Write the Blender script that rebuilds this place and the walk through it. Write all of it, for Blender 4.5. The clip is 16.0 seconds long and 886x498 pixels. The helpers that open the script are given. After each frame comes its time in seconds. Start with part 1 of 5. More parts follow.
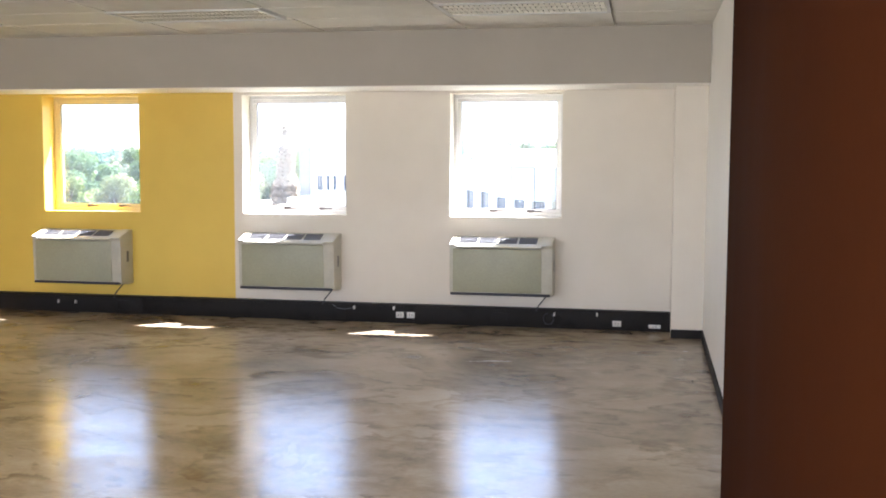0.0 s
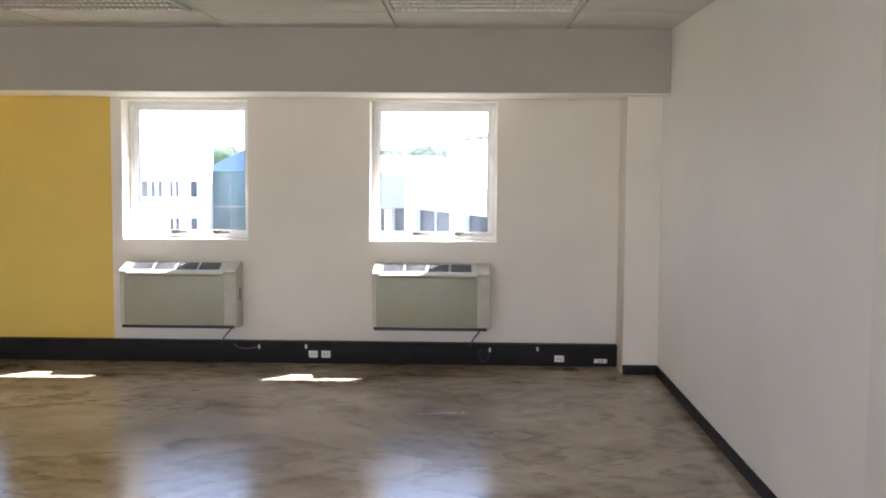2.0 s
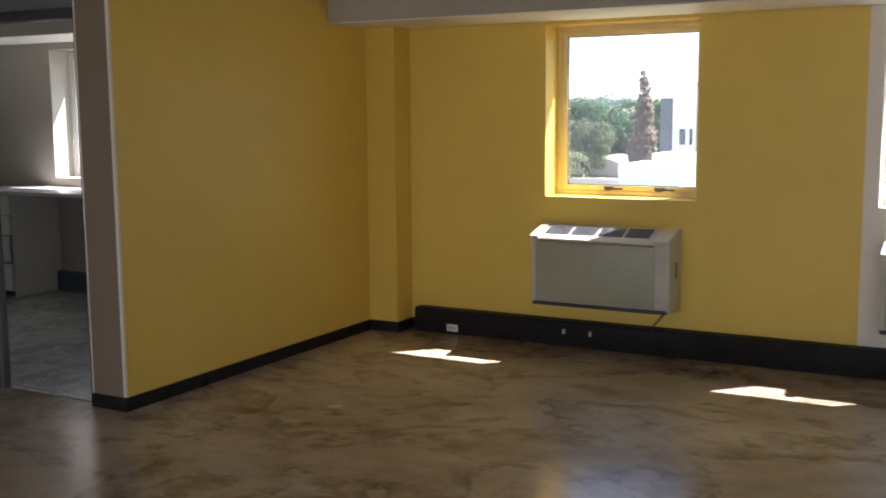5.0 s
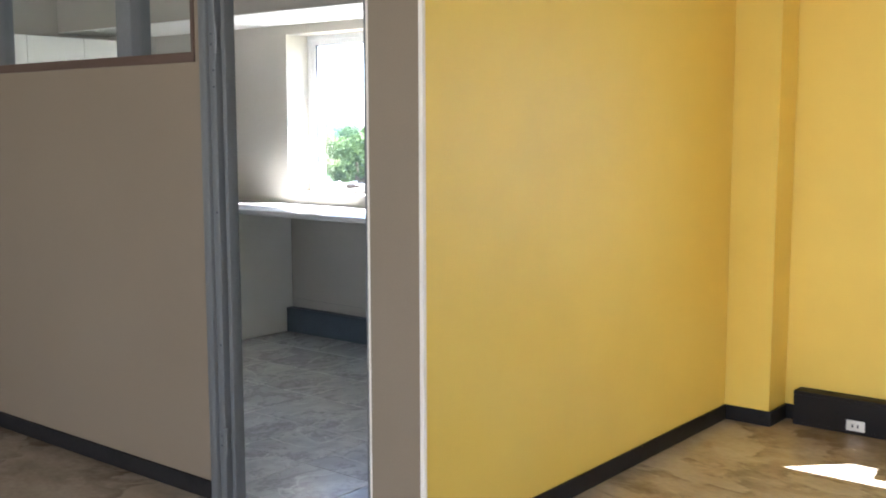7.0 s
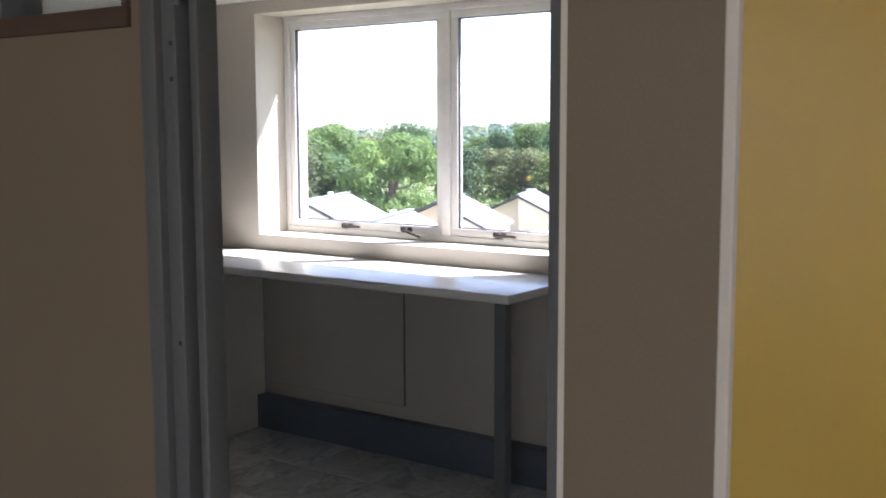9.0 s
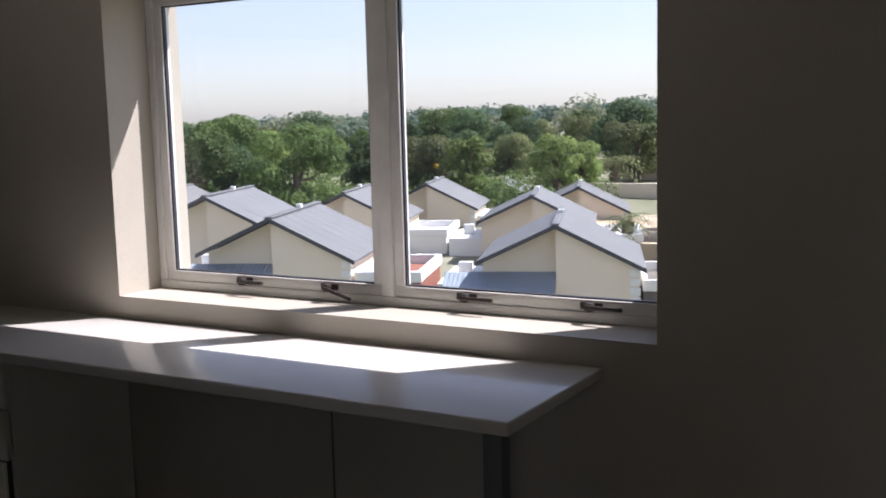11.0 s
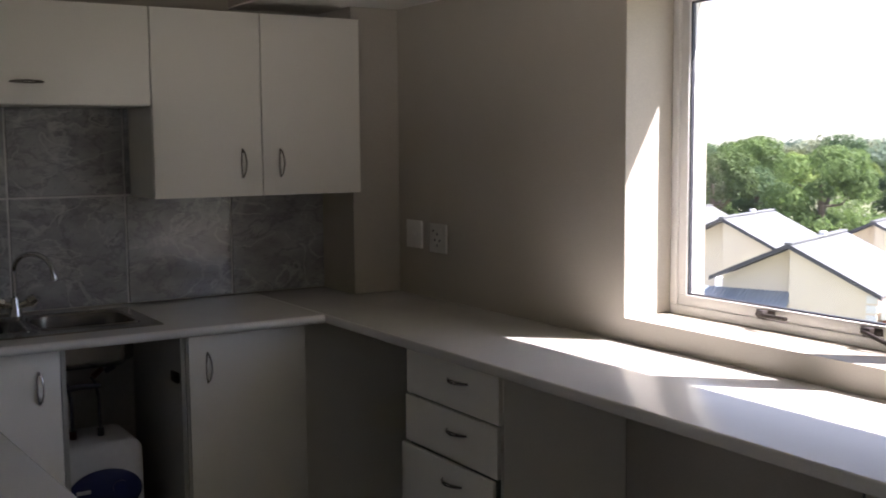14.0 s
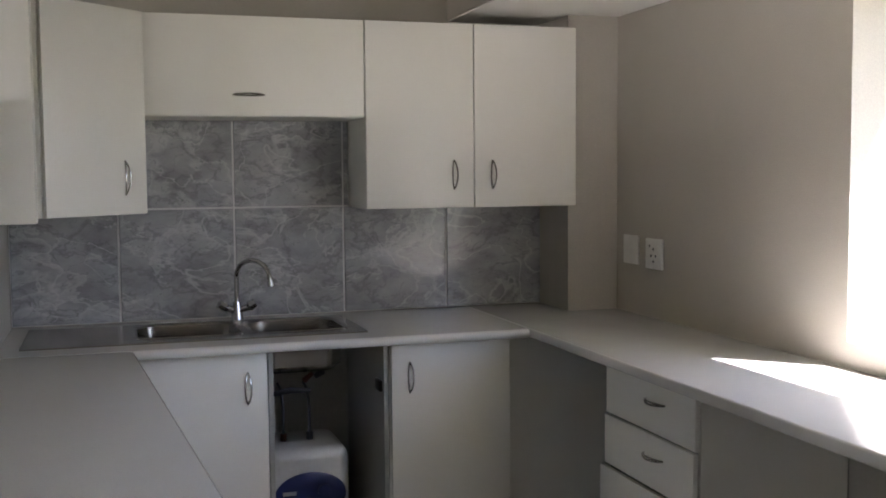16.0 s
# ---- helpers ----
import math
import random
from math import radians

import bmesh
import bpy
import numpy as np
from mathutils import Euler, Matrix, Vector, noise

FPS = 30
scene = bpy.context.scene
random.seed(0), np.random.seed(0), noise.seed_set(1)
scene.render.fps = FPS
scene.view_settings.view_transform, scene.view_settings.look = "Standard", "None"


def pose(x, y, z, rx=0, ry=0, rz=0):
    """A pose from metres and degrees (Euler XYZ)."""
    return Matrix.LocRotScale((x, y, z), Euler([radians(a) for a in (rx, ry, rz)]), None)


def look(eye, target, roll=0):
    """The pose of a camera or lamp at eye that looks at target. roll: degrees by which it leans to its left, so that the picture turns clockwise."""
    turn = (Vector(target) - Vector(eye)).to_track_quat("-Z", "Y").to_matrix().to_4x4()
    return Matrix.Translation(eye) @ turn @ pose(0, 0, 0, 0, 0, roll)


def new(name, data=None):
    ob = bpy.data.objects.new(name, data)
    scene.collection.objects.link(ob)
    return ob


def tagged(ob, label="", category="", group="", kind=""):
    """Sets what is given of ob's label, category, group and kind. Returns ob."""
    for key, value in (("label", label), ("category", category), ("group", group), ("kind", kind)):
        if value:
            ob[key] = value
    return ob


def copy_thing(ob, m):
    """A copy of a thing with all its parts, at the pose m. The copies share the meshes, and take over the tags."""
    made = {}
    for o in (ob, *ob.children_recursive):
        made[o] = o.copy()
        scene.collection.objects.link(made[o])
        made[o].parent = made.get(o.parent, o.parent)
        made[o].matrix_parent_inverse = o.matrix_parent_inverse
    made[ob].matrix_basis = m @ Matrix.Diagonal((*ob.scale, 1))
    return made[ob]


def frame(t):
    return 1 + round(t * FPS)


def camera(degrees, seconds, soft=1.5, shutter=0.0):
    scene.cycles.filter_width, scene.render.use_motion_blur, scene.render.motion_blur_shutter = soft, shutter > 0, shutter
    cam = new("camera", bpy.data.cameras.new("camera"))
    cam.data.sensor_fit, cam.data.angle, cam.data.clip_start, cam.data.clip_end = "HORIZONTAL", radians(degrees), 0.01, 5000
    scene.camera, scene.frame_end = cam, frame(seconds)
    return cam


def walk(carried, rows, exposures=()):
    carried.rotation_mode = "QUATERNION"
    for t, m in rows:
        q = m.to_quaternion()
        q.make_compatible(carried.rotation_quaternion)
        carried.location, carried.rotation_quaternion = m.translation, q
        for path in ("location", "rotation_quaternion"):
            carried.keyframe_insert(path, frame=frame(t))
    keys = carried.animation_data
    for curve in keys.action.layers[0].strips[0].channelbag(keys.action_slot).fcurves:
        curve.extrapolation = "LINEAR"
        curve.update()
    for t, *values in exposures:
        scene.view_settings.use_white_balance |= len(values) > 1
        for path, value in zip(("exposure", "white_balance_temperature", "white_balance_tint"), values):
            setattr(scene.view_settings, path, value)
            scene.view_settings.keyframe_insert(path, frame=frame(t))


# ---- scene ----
cam = camera(45.6, 16.0, soft=1.8, shutter=0.22)
PATH = [
    (0, (6.972, -9.24, 1.495), (6.588, -7.285, 1.32), 0.2),
    (0.5, (6.78, -8.943, 1.499), (6.499, -6.97, 1.329), -0.0),
    (1, (6.553, -8.624, 1.558), (6.377, -6.639, 1.377), -0.1),
    (1.5, (6.25, -8.573, 1.56), (6.192, -6.581, 1.386), 0.4),
    (2, (6.01, -8.244, 1.585), (5.958, -6.252, 1.42), 0.4),
    (2.5, (5.651, -7.902, 1.607), (5.512, -5.912, 1.453), 0.3),
    (3, (5.317, -7.54, 1.567), (4.977, -5.574, 1.422), 0.1),
    (3.5, (5.233, -7.123, 1.533), (4.581, -5.239, 1.371), -0.7),
    (4, (4.767, -6.792, 1.529), (3.97, -4.969, 1.324), -0.9),
    (4.5, (4.383, -6.624, 1.554), (3.514, -4.839, 1.306), -0.9),
    (5, (3.982, -6.311, 1.524), (3.019, -4.578, 1.262), -0.5),
    (5.2, (3.754, -6.143, 1.488), (2.747, -4.434, 1.231), -0.4),
    (7.3, (1.819, -4.794, 1.445), (0.556, -3.262, 1.206), -0.4),
    (7.5, (1.61, -4.635, 1.458), (0.35, -3.101, 1.216), -0.8),
    (8, (1.16, -4.3, 1.488), (-0.086, -2.753, 1.255), -0.3),
    (8.5, (0.792, -3.987, 1.475), (-0.435, -2.423, 1.259), -0.0),
    (9, (0.447, -3.735, 1.494), (-0.703, -2.114, 1.267), -0.2),
    (9.5, (0.152, -3.447, 1.603), (-0.884, -1.758, 1.336), -1.0),
    (9.7, (0.013, -3.259, 1.609), (-0.978, -1.542, 1.343), -1.2),
    (11.8, (-0.588, -2.418, 1.57), (-1.624, -0.723, 1.338), -2.4),
    (12, (-0.611, -2.371, 1.57), (-1.75, -0.745, 1.332), -2.5),
    (12.5, (-0.67, -2.332, 1.565), (-2.004, -0.862, 1.323), -2.0),
    (13, (-0.72, -2.326, 1.56), (-2.19, -0.99, 1.329), -1.5),
    (13.5, (-0.778, -2.325, 1.557), (-2.355, -1.115, 1.339), -1.0),
    (14, (-0.782, -2.285, 1.54), (-2.468, -1.227, 1.341), -0.45),
    (14.5, (-0.775, -2.154, 1.496), (-2.57, -1.289, 1.323), 0.1),
    (15, (-0.789, -2.096, 1.485), (-2.649, -1.379, 1.322), 0.5),
    (15.5, (-0.805, -2.051, 1.476), (-2.698, -1.425, 1.325), 0.0),
    (16, (-0.788, -2.031, 1.471), (-2.69, -1.429, 1.329), -0.5),
]
EXPOSURES = [(0, 3.55, 5850, 16), (1.0, 3.22, 5850, 16), (2.0, 3.1, 5850, 17), (2.5, 2.95, 5850, 17), (3.0, 2.38, 5800, 16), (3.5, 2.2, 5800, 16), (4.0, 2.32, 5850, 17), (5.2, 2.35, 5900, 18), (7.3, 4.2, 5500, 13), (8.0, 3.8, 5550, 14), (8.6, 3.05, 5750, 17), (9.0, 2.7, 5850, 18), (9.5, 1.85, 5900, 19), (11.8, 1.0, 6250, 22), (13.0, 1.25, 6300, 22), (13.5, 1.5, 6350, 22), (14.0, 2.2, 6350, 22), (14.5, 2.95, 6300, 21), (15.0, 3.4, 6200, 21), (15.5, 4.0, 6100, 21), (16.0, 3.5, 6100, 20)]
walk(cam, [(t, look(eye, target, roll)) for t, eye, target, roll in PATH], EXPOSURES)

# ---- daylight ----
SUN_WAY = Vector((-0.54, -0.556, -1.0)).normalized()
world = bpy.data.worlds.new("sky")
scene.world = world
world.use_nodes = True
sky = world.node_tree.nodes.new("ShaderNodeTexSky")
sky.sky_type = "NISHITA"
sky.sun_disc = False
sky.sun_elevation = math.asin(-SUN_WAY.z)
sky.sun_rotation = radians(45)
sky.air_density, sky.dust_density = 1.0, 0.6
sky.ozone_density = 1.0
world.node_tree.nodes["Background"].inputs[1].default_value = 0.085
haze = world.node_tree.nodes.new("ShaderNodeHueSaturation")
haze.inputs["Saturation"].default_value = 0.6
world.node_tree.links.new(sky.outputs[0], haze.inputs["Color"])
cool = world.node_tree.nodes.new("ShaderNodeMix")
cool.data_type, cool.blend_type = "RGBA", "MULTIPLY"
cool.inputs[0].default_value, cool.inputs[7].default_value = 1.0, (0.96, 0.98, 1.05, 1)
world.node_tree.links.new(haze.outputs[0], cool.inputs[6])
world.node_tree.links.new(cool.outputs[2], world.node_tree.nodes["Background"].inputs[0])
sun = bpy.data.lights.new("sun", "SUN")
sun.energy, sun.angle, sun.color = 4.7, radians(0.6), (1.0, 0.97, 0.92)
sun_ob = new("sun", sun)
sun_ob.rotation_euler = SUN_WAY.to_track_quat("-Z", "Y").to_euler()

# fill lamps added as skylight from unseen, assumed windows of the opposite side
for x, power in ((-1.2, 6.0), (2.4, 8.5), (5.3, 9.5)):
    lamp = bpy.data.lights.new("sky_fill_lamp", "AREA")
    lamp.shape, lamp.size, lamp.size_y = "RECTANGLE", 1.9, 1.4
    lamp.energy, lamp.color = power, (1.0, 0.97, 0.92)
    ob = new("sky_fill_lamp", lamp)
    ob.matrix_world = pose(x + 0.95, -10.45, 1.6, 90, 0, 0)


# ---- materials ----
def material(name, colour, rough=0.6, metal=0.0, dark=None, scale=3.0, grain=60.0, bump=0.1, rough_var=0.1, contrast=(0.35, 0.7), stretch=(1, 1, 1), coat=0.0, random_value=0.0, spec=0.5):
    """A surface with broad stains (between colour and dark) and fine grain in colour, gloss and relief."""
    m = bpy.data.materials.new(name)
    m.use_nodes = True
    n, l = m.node_tree.nodes, m.node_tree.links
    b = n["Principled BSDF"]
    b.inputs["Metallic"].default_value = metal
    b.inputs["Coat Weight"].default_value = coat
    b.inputs["Coat Roughness"].default_value = 0.15
    b.inputs["Specular IOR Level"].default_value = spec
    tc = n.new("ShaderNodeTexCoord")
    mp = n.new("ShaderNodeMapping")
    mp.inputs["Scale"].default_value = stretch
    l.new(tc.outputs["Object"], mp.inputs[0])
    big = n.new("ShaderNodeTexNoise")
    big.inputs["Scale"].default_value, big.inputs["Detail"].default_value = scale, 6
    big.inputs["Roughness"].default_value = 0.6
    fine = n.new("ShaderNodeTexNoise")
    fine.inputs["Scale"].default_value, fine.inputs["Detail"].default_value = grain, 3
    l.new(mp.outputs[0], big.inputs[0])
    l.new(mp.outputs[0], fine.inputs[0])
    dark = dark or tuple(c * 0.88 for c in colour)
    ramp = n.new("ShaderNodeValToRGB")
    ramp.color_ramp.elements[0].position, ramp.color_ramp.elements[1].position = contrast
    ramp.color_ramp.elements[0].color, ramp.color_ramp.elements[1].color = (*dark, 1), (*colour, 1)
    l.new(big.outputs[0], ramp.inputs[0])
    mix = n.new("ShaderNodeMix")
    mix.data_type, mix.blend_type = "RGBA", "OVERLAY"
    mix.inputs[0].default_value = 0.12
    l.new(ramp.outputs[0], mix.inputs[6])
    l.new(fine.outputs[0], mix.inputs[7])
    last = mix.outputs[2]
    if random_value:
        info = n.new("ShaderNodeObjectInfo")
        rng = n.new("ShaderNodeMapRange")
        rng.inputs[3].default_value, rng.inputs[4].default_value = 1 - random_value, 1 + random_value
        l.new(info.outputs["Random"], rng.inputs[0])
        hsv = n.new("ShaderNodeHueSaturation")
        l.new(rng.outputs[0], hsv.inputs["Value"])
        l.new(last, hsv.inputs["Color"])
        last = hsv.outputs[0]
    l.new(last, b.inputs["Base Color"])
    rr = n.new("ShaderNodeMapRange")
    rr.inputs[3].default_value, rr.inputs[4].default_value = max(rough - rough_var, 0.02), min(rough + rough_var, 1)
    l.new(big.outputs[0], rr.inputs[0])
    l.new(rr.outputs[0], b.inputs["Roughness"])
    if bump:
        bp = n.new("ShaderNodeBump")
        bp.inputs["Strength"].default_value, bp.inputs["Distance"].default_value = bump, 0.004
        l.new(fine.outputs[0], bp.inputs["Height"])
        l.new(bp.outputs[0], b.inputs["Normal"])
    return m


def glass_material(name, tint=(1, 1, 1), veil=0.0):
    """Clear glass with a thin translucent film that lays haze and glare over the view."""
    m = bpy.data.materials.new(name)
    m.use_nodes = True
    n, l = m.node_tree.nodes, m.node_tree.links
    out = n["Material Output"]
    n.remove(n["Principled BSDF"])
    clear, gloss, mix, weight = n.new("ShaderNodeBsdfTransparent"), n.new("ShaderNodeBsdfGlossy"), n.new("ShaderNodeMixShader"), n.new("ShaderNodeLayerWeight")
    clear.inputs[0].default_value = (*tint, 1)
    gloss.inputs["Roughness"].default_value = 0.02
    weight.inputs[0].default_value = 0.5
    steep, rng = n.new("ShaderNodeMath"), n.new("ShaderNodeMapRange")
    steep.operation = "POWER"
    steep.inputs[1].default_value = 4.0
    rng.inputs[3].default_value, rng.inputs[4].default_value = 0.02, 0.8
    l.new(weight.outputs["Facing"], steep.inputs[0])
    l.new(steep.outputs[0], rng.inputs[0])
    l.new(rng.outputs[0], mix.inputs[0])
    l.new(clear.outputs[0], mix.inputs[1])
    l.new(gloss.outputs[0], mix.inputs[2])
    film, layer, tc, smear, amount = n.new("ShaderNodeBsdfTranslucent"), n.new("ShaderNodeMixShader"), n.new("ShaderNodeTexCoord"), n.new("ShaderNodeTexNoise"), n.new("ShaderNodeMapRange")
    film.inputs[0].default_value = (0.80, 0.86, 0.95, 1)
    smear.inputs["Scale"].default_value, smear.inputs["Detail"].default_value = 3.0, 5
    amount.inputs[1].default_value, amount.inputs[2].default_value = 0.3, 0.7
    amount.inputs[3].default_value, amount.inputs[4].default_value = veil * 0.7, veil * 1.3
    l.new(tc.outputs["Object"], smear.inputs[0])
    l.new(smear.outputs[0], amount.inputs[0])
    l.new(amount.outputs[0], layer.inputs[0])
    l.new(mix.outputs[0], layer.inputs[1])
    l.new(film.outputs[0], layer.inputs[2])
    l.new(layer.outputs[0], out.inputs[0])
    return m


WHITE_PAINT = material("white_wall_paint", (0.80, 0.735, 0.635), 0.62, dark=(0.745, 0.68, 0.578), scale=1.4, grain=220, bump=0.12)
YELLOW_PAINT = material("yellow_wall_paint", (0.79, 0.56, 0.10), 0.5, dark=(0.71, 0.485, 0.075), scale=0.8, grain=220, bump=0.12)
# Beige darkened: the dim light on its office side is put into it.
SHADED_BEIGE = material("shaded_beige_partition_paint", (0.245, 0.190, 0.127), 0.6, dark=(0.222, 0.171, 0.113), scale=1.2, grain=200, bump=0.1)
KITCHEN_PAINT = material("warm_grey_kitchen_paint", (0.475, 0.437, 0.372), 0.6, dark=(0.437, 0.402, 0.34), scale=1.5, grain=220, bump=0.12)
PATCH_PAINT = material("rolled_patch_paint", (0.83, 0.80, 0.745), 0.6, dark=(0.76, 0.73, 0.675), scale=1.6, grain=200, bump=0.12)
# White raised above the other walls: extra light is put into the colour.
LIT_WHITE = material("lit_white_wall_paint", (0.88, 0.85, 0.79), 0.55, dark=(0.83, 0.80, 0.74), scale=1.3, grain=220, bump=0.12)
# Off-white darkened: the shade on the beam faces is put into the colour.
SHADED_BEAM_PAINT = material("shaded_off_white_beam_paint", (0.43, 0.388, 0.325), 0.62, dark=(0.395, 0.355, 0.295), scale=1.4, grain=220, bump=0.12)
CEILING_TILE = material("mineral_fibre_ceiling", (0.72, 0.69, 0.62), 0.9, dark=(0.67, 0.64, 0.575), scale=5, grain=140, bump=0.35)
GRID_WHITE = material("ceiling_grid_metal", (0.62, 0.61, 0.58), 0.45, scale=4, bump=0.02)
BLACK_TRIM = material("black_painted_trunking", (0.013, 0.012, 0.012), 0.5, dark=(0.022, 0.02, 0.019), scale=7, grain=90, bump=0.08, contrast=(0.55, 0.75), spec=0.08)
BLUE_TRIM = material("blue_grey_trunking", (0.10, 0.12, 0.15), 0.45, scale=6, bump=0.05)
WHITE_FRAME = material("white_window_aluminium", (0.84, 0.83, 0.81), 0.38, scale=6, bump=0.02)
YELLOW_FRAME = material("yellow_window_aluminium", (0.84, 0.70, 0.34), 0.4, scale=6, bump=0.02)
GREY_STEEL = material("grey_door_frame_paint", (0.15, 0.153, 0.15), 0.42, dark=(0.135, 0.138, 0.135), scale=3, grain=90, bump=0.03)
DARK_WOOD = material("dark_brown_rail", (0.10, 0.06, 0.04), 0.45, scale=3, grain=60, stretch=(1, 8, 8), bump=0.06)
BROWN_WOOD = material("red_brown_veneer", (0.038, 0.0105, 0.003), 0.85, dark=(0.034, 0.009, 0.0026), scale=2, grain=50, stretch=(2, 2, 0.6), bump=0.03, spec=0.02)
UNIT_CREAM = material("cream_enamel", (0.58, 0.555, 0.46), 0.38, scale=4, bump=0.02)
UNIT_PANEL = material("grey_green_enamel", (0.385, 0.378, 0.265), 0.42, scale=3, bump=0.03)
GRILLE_GREY = material("grey_grille_plastic", (0.15, 0.15, 0.16), 0.5, scale=8, bump=0.05)
GRILLE_BLACK = material("dark_grille_plastic", (0.035, 0.035, 0.045), 0.5, scale=8, bump=0.05)
DARK_PLASTIC = material("dark_latch_plastic", (0.045, 0.035, 0.03), 0.45, scale=8, bump=0.04)
WHITE_PLASTIC = material("white_socket_plastic", (0.76, 0.74, 0.69), 0.32, scale=8, bump=0.0)
CABINET_WHITE = material("white_melamine", (0.86, 0.835, 0.755), 0.4, dark=(0.835, 0.81, 0.73), scale=2.2, grain=160, bump=0.02)
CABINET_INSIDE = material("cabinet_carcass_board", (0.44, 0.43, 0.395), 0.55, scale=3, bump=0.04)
COUNTER = material("pale_laminate_worktop", (0.66, 0.64, 0.60), 0.17, dark=(0.635, 0.615, 0.575), scale=4, grain=240, bump=0.0, rough_var=0.02)
LOUVRE = material("bright_metal_louvre", (0.80, 0.76, 0.66), 0.35, metal=0.35, scale=5, bump=0.0)
# Worktop laminate greyed a little: shade along the partition is in the colour.
SHADED_LAMINATE = material("shaded_laminate_worktop", (0.60, 0.585, 0.555), 0.34, dark=(0.56, 0.545, 0.515), scale=4, grain=240, bump=0.02, rough_var=0.06)
STEEL = material("brushed_steel", (0.40, 0.375, 0.345), 0.22, metal=1.0, scale=3, grain=120, bump=0.0, rough_var=0.04)
CHROME = material("chrome", (0.62, 0.62, 0.62), 0.08, metal=1.0, scale=6, bump=0.0, rough_var=0.04)
HANDLE_METAL = material("dark_chrome_handle", (0.42, 0.40, 0.37), 0.14, metal=1.0, scale=6, bump=0.0, rough_var=0.04)
COPPER = material("dull_copper_pipe", (0.13, 0.055, 0.035), 0.4, metal=1.0, scale=12, bump=0.03)
HEATER_WHITE = material("heater_plastic", (0.70, 0.70, 0.68), 0.4, scale=4, bump=0.02)
HEATER_BLUE = material("dark_blue_plastic", (0.012, 0.022, 0.11), 0.35, scale=5, bump=0.02)
# The last value sets the added haze, stronger on the office panes.
GLASS = glass_material("clear_window_glass", (0.97, 0.985, 0.98), 0.003)
VEILED_GLASS = glass_material("veiled_window_glass", (0.95, 0.97, 0.98), 0.014)


def concrete_floor():
    """Trowelled brown-grey screed: soft clouds, dark drawn-out trowel smears and a worn sealer."""
    m = bpy.data.materials.new("sealed_screed")
    m.use_nodes = True
    n, l = m.node_tree.nodes, m.node_tree.links
    b = n["Principled BSDF"]
    tc = n.new("ShaderNodeTexCoord")
    drawn = n.new("ShaderNodeMapping")
    drawn.inputs["Rotation"].default_value, drawn.inputs["Scale"].default_value = (0, 0, radians(27)), (0.85, 1.1, 1)
    l.new(tc.outputs["Object"], drawn.inputs[0])

    def noise_node(scale, detail, distortion=0.0, rough=0.55):
        t = n.new("ShaderNodeTexNoise")
        t.inputs["Scale"].default_value, t.inputs["Detail"].default_value = scale, detail
        t.inputs["Distortion"].default_value, t.inputs["Roughness"].default_value = distortion, rough
        l.new(drawn.outputs[0], t.inputs[0])
        return t

    def ramp_node(src, stops):
        r = n.new("ShaderNodeValToRGB")
        e = r.color_ramp.elements
        e[0].position, e[0].color = stops[0][0], (*stops[0][1], 1)
        e[1].position, e[1].color = stops[-1][0], (*stops[-1][1], 1)
        for p, c in stops[1:-1]:
            e.new(p).color = (*c, 1)
        l.new(src, r.inputs[0])
        return r.outputs[0]

    def times(a, c):
        mix = n.new("ShaderNodeMix")
        mix.data_type, mix.blend_type = "RGBA", "MULTIPLY"
        mix.inputs[0].default_value = 1
        l.new(a, mix.inputs[6])
        l.new(c, mix.inputs[7])
        return mix.outputs[2]
    cloud, blotch, stain, fine, mid = noise_node(1.1, 10, 0.15, 0.64), noise_node(0.45, 4, 0.2), noise_node(2.4, 6, 0.35, 0.6), noise_node(38, 4), noise_node(7, 6, 0.2, 0.6)
    smear = noise_node(0.75, 7, 0.5, 0.56)
    col = ramp_node(cloud.outputs[0], [(0.34, (0.31, 0.247, 0.175)), (0.47, (0.43, 0.350, 0.255)), (0.62, (0.535, 0.452, 0.341))])
    col = times(col, ramp_node(blotch.outputs[0], [(0.38, (0.76, 0.73, 0.69)), (0.58, (1, 1, 1))]))
    col = times(col, ramp_node(stain.outputs[0], [(0.34, (0.72, 0.68, 0.64)), (0.45, (1, 1, 1))]))
    veins = n.new("ShaderNodeMix")
    veins.data_type, veins.blend_type = "RGBA", "MULTIPLY"
    l.new(ramp_node(mid.outputs[0], [(0.37, (0.0, 0.0, 0.0)), (0.56, (0.95, 0.95, 0.95))]), veins.inputs[0])
    l.new(col, veins.inputs[6])
    l.new(ramp_node(smear.outputs[0], [(0.34, (1, 1, 1)), (0.41, (0.70, 0.66, 0.62)), (0.430, (0.54, 0.50, 0.46)), (0.442, (1, 1, 1)), (0.48, (0.90, 0.88, 0.86)), (0.525, (0.66, 0.62, 0.58)), (0.544, (0.52, 0.48, 0.44)), (0.556, (1, 1, 1))]), veins.inputs[7])
    col = veins.outputs[2]
    over = n.new("ShaderNodeMix")
    over.data_type, over.blend_type = "RGBA", "OVERLAY"
    over.inputs[0].default_value = 0.18
    l.new(col, over.inputs[6])
    l.new(fine.outputs[0], over.inputs[7])
    l.new(over.outputs[2], b.inputs["Base Color"])
    rr = n.new("ShaderNodeMapRange")
    rr.inputs[1].default_value, rr.inputs[2].default_value = 0.2, 0.8
    rr.inputs[3].default_value, rr.inputs[4].default_value = 0.12, 0.30
    l.new(stain.outputs[0], rr.inputs[0])
    l.new(rr.outputs[0], b.inputs["Roughness"])
    b.inputs["Specular IOR Level"].default_value = 0.6
    wavy = n.new("ShaderNodeMath")
    wavy.operation = "MULTIPLY_ADD"
    wavy.inputs[1].default_value = 0.25
    l.new(mid.outputs[0], wavy.inputs[0])
    l.new(cloud.outputs[0], wavy.inputs[2])
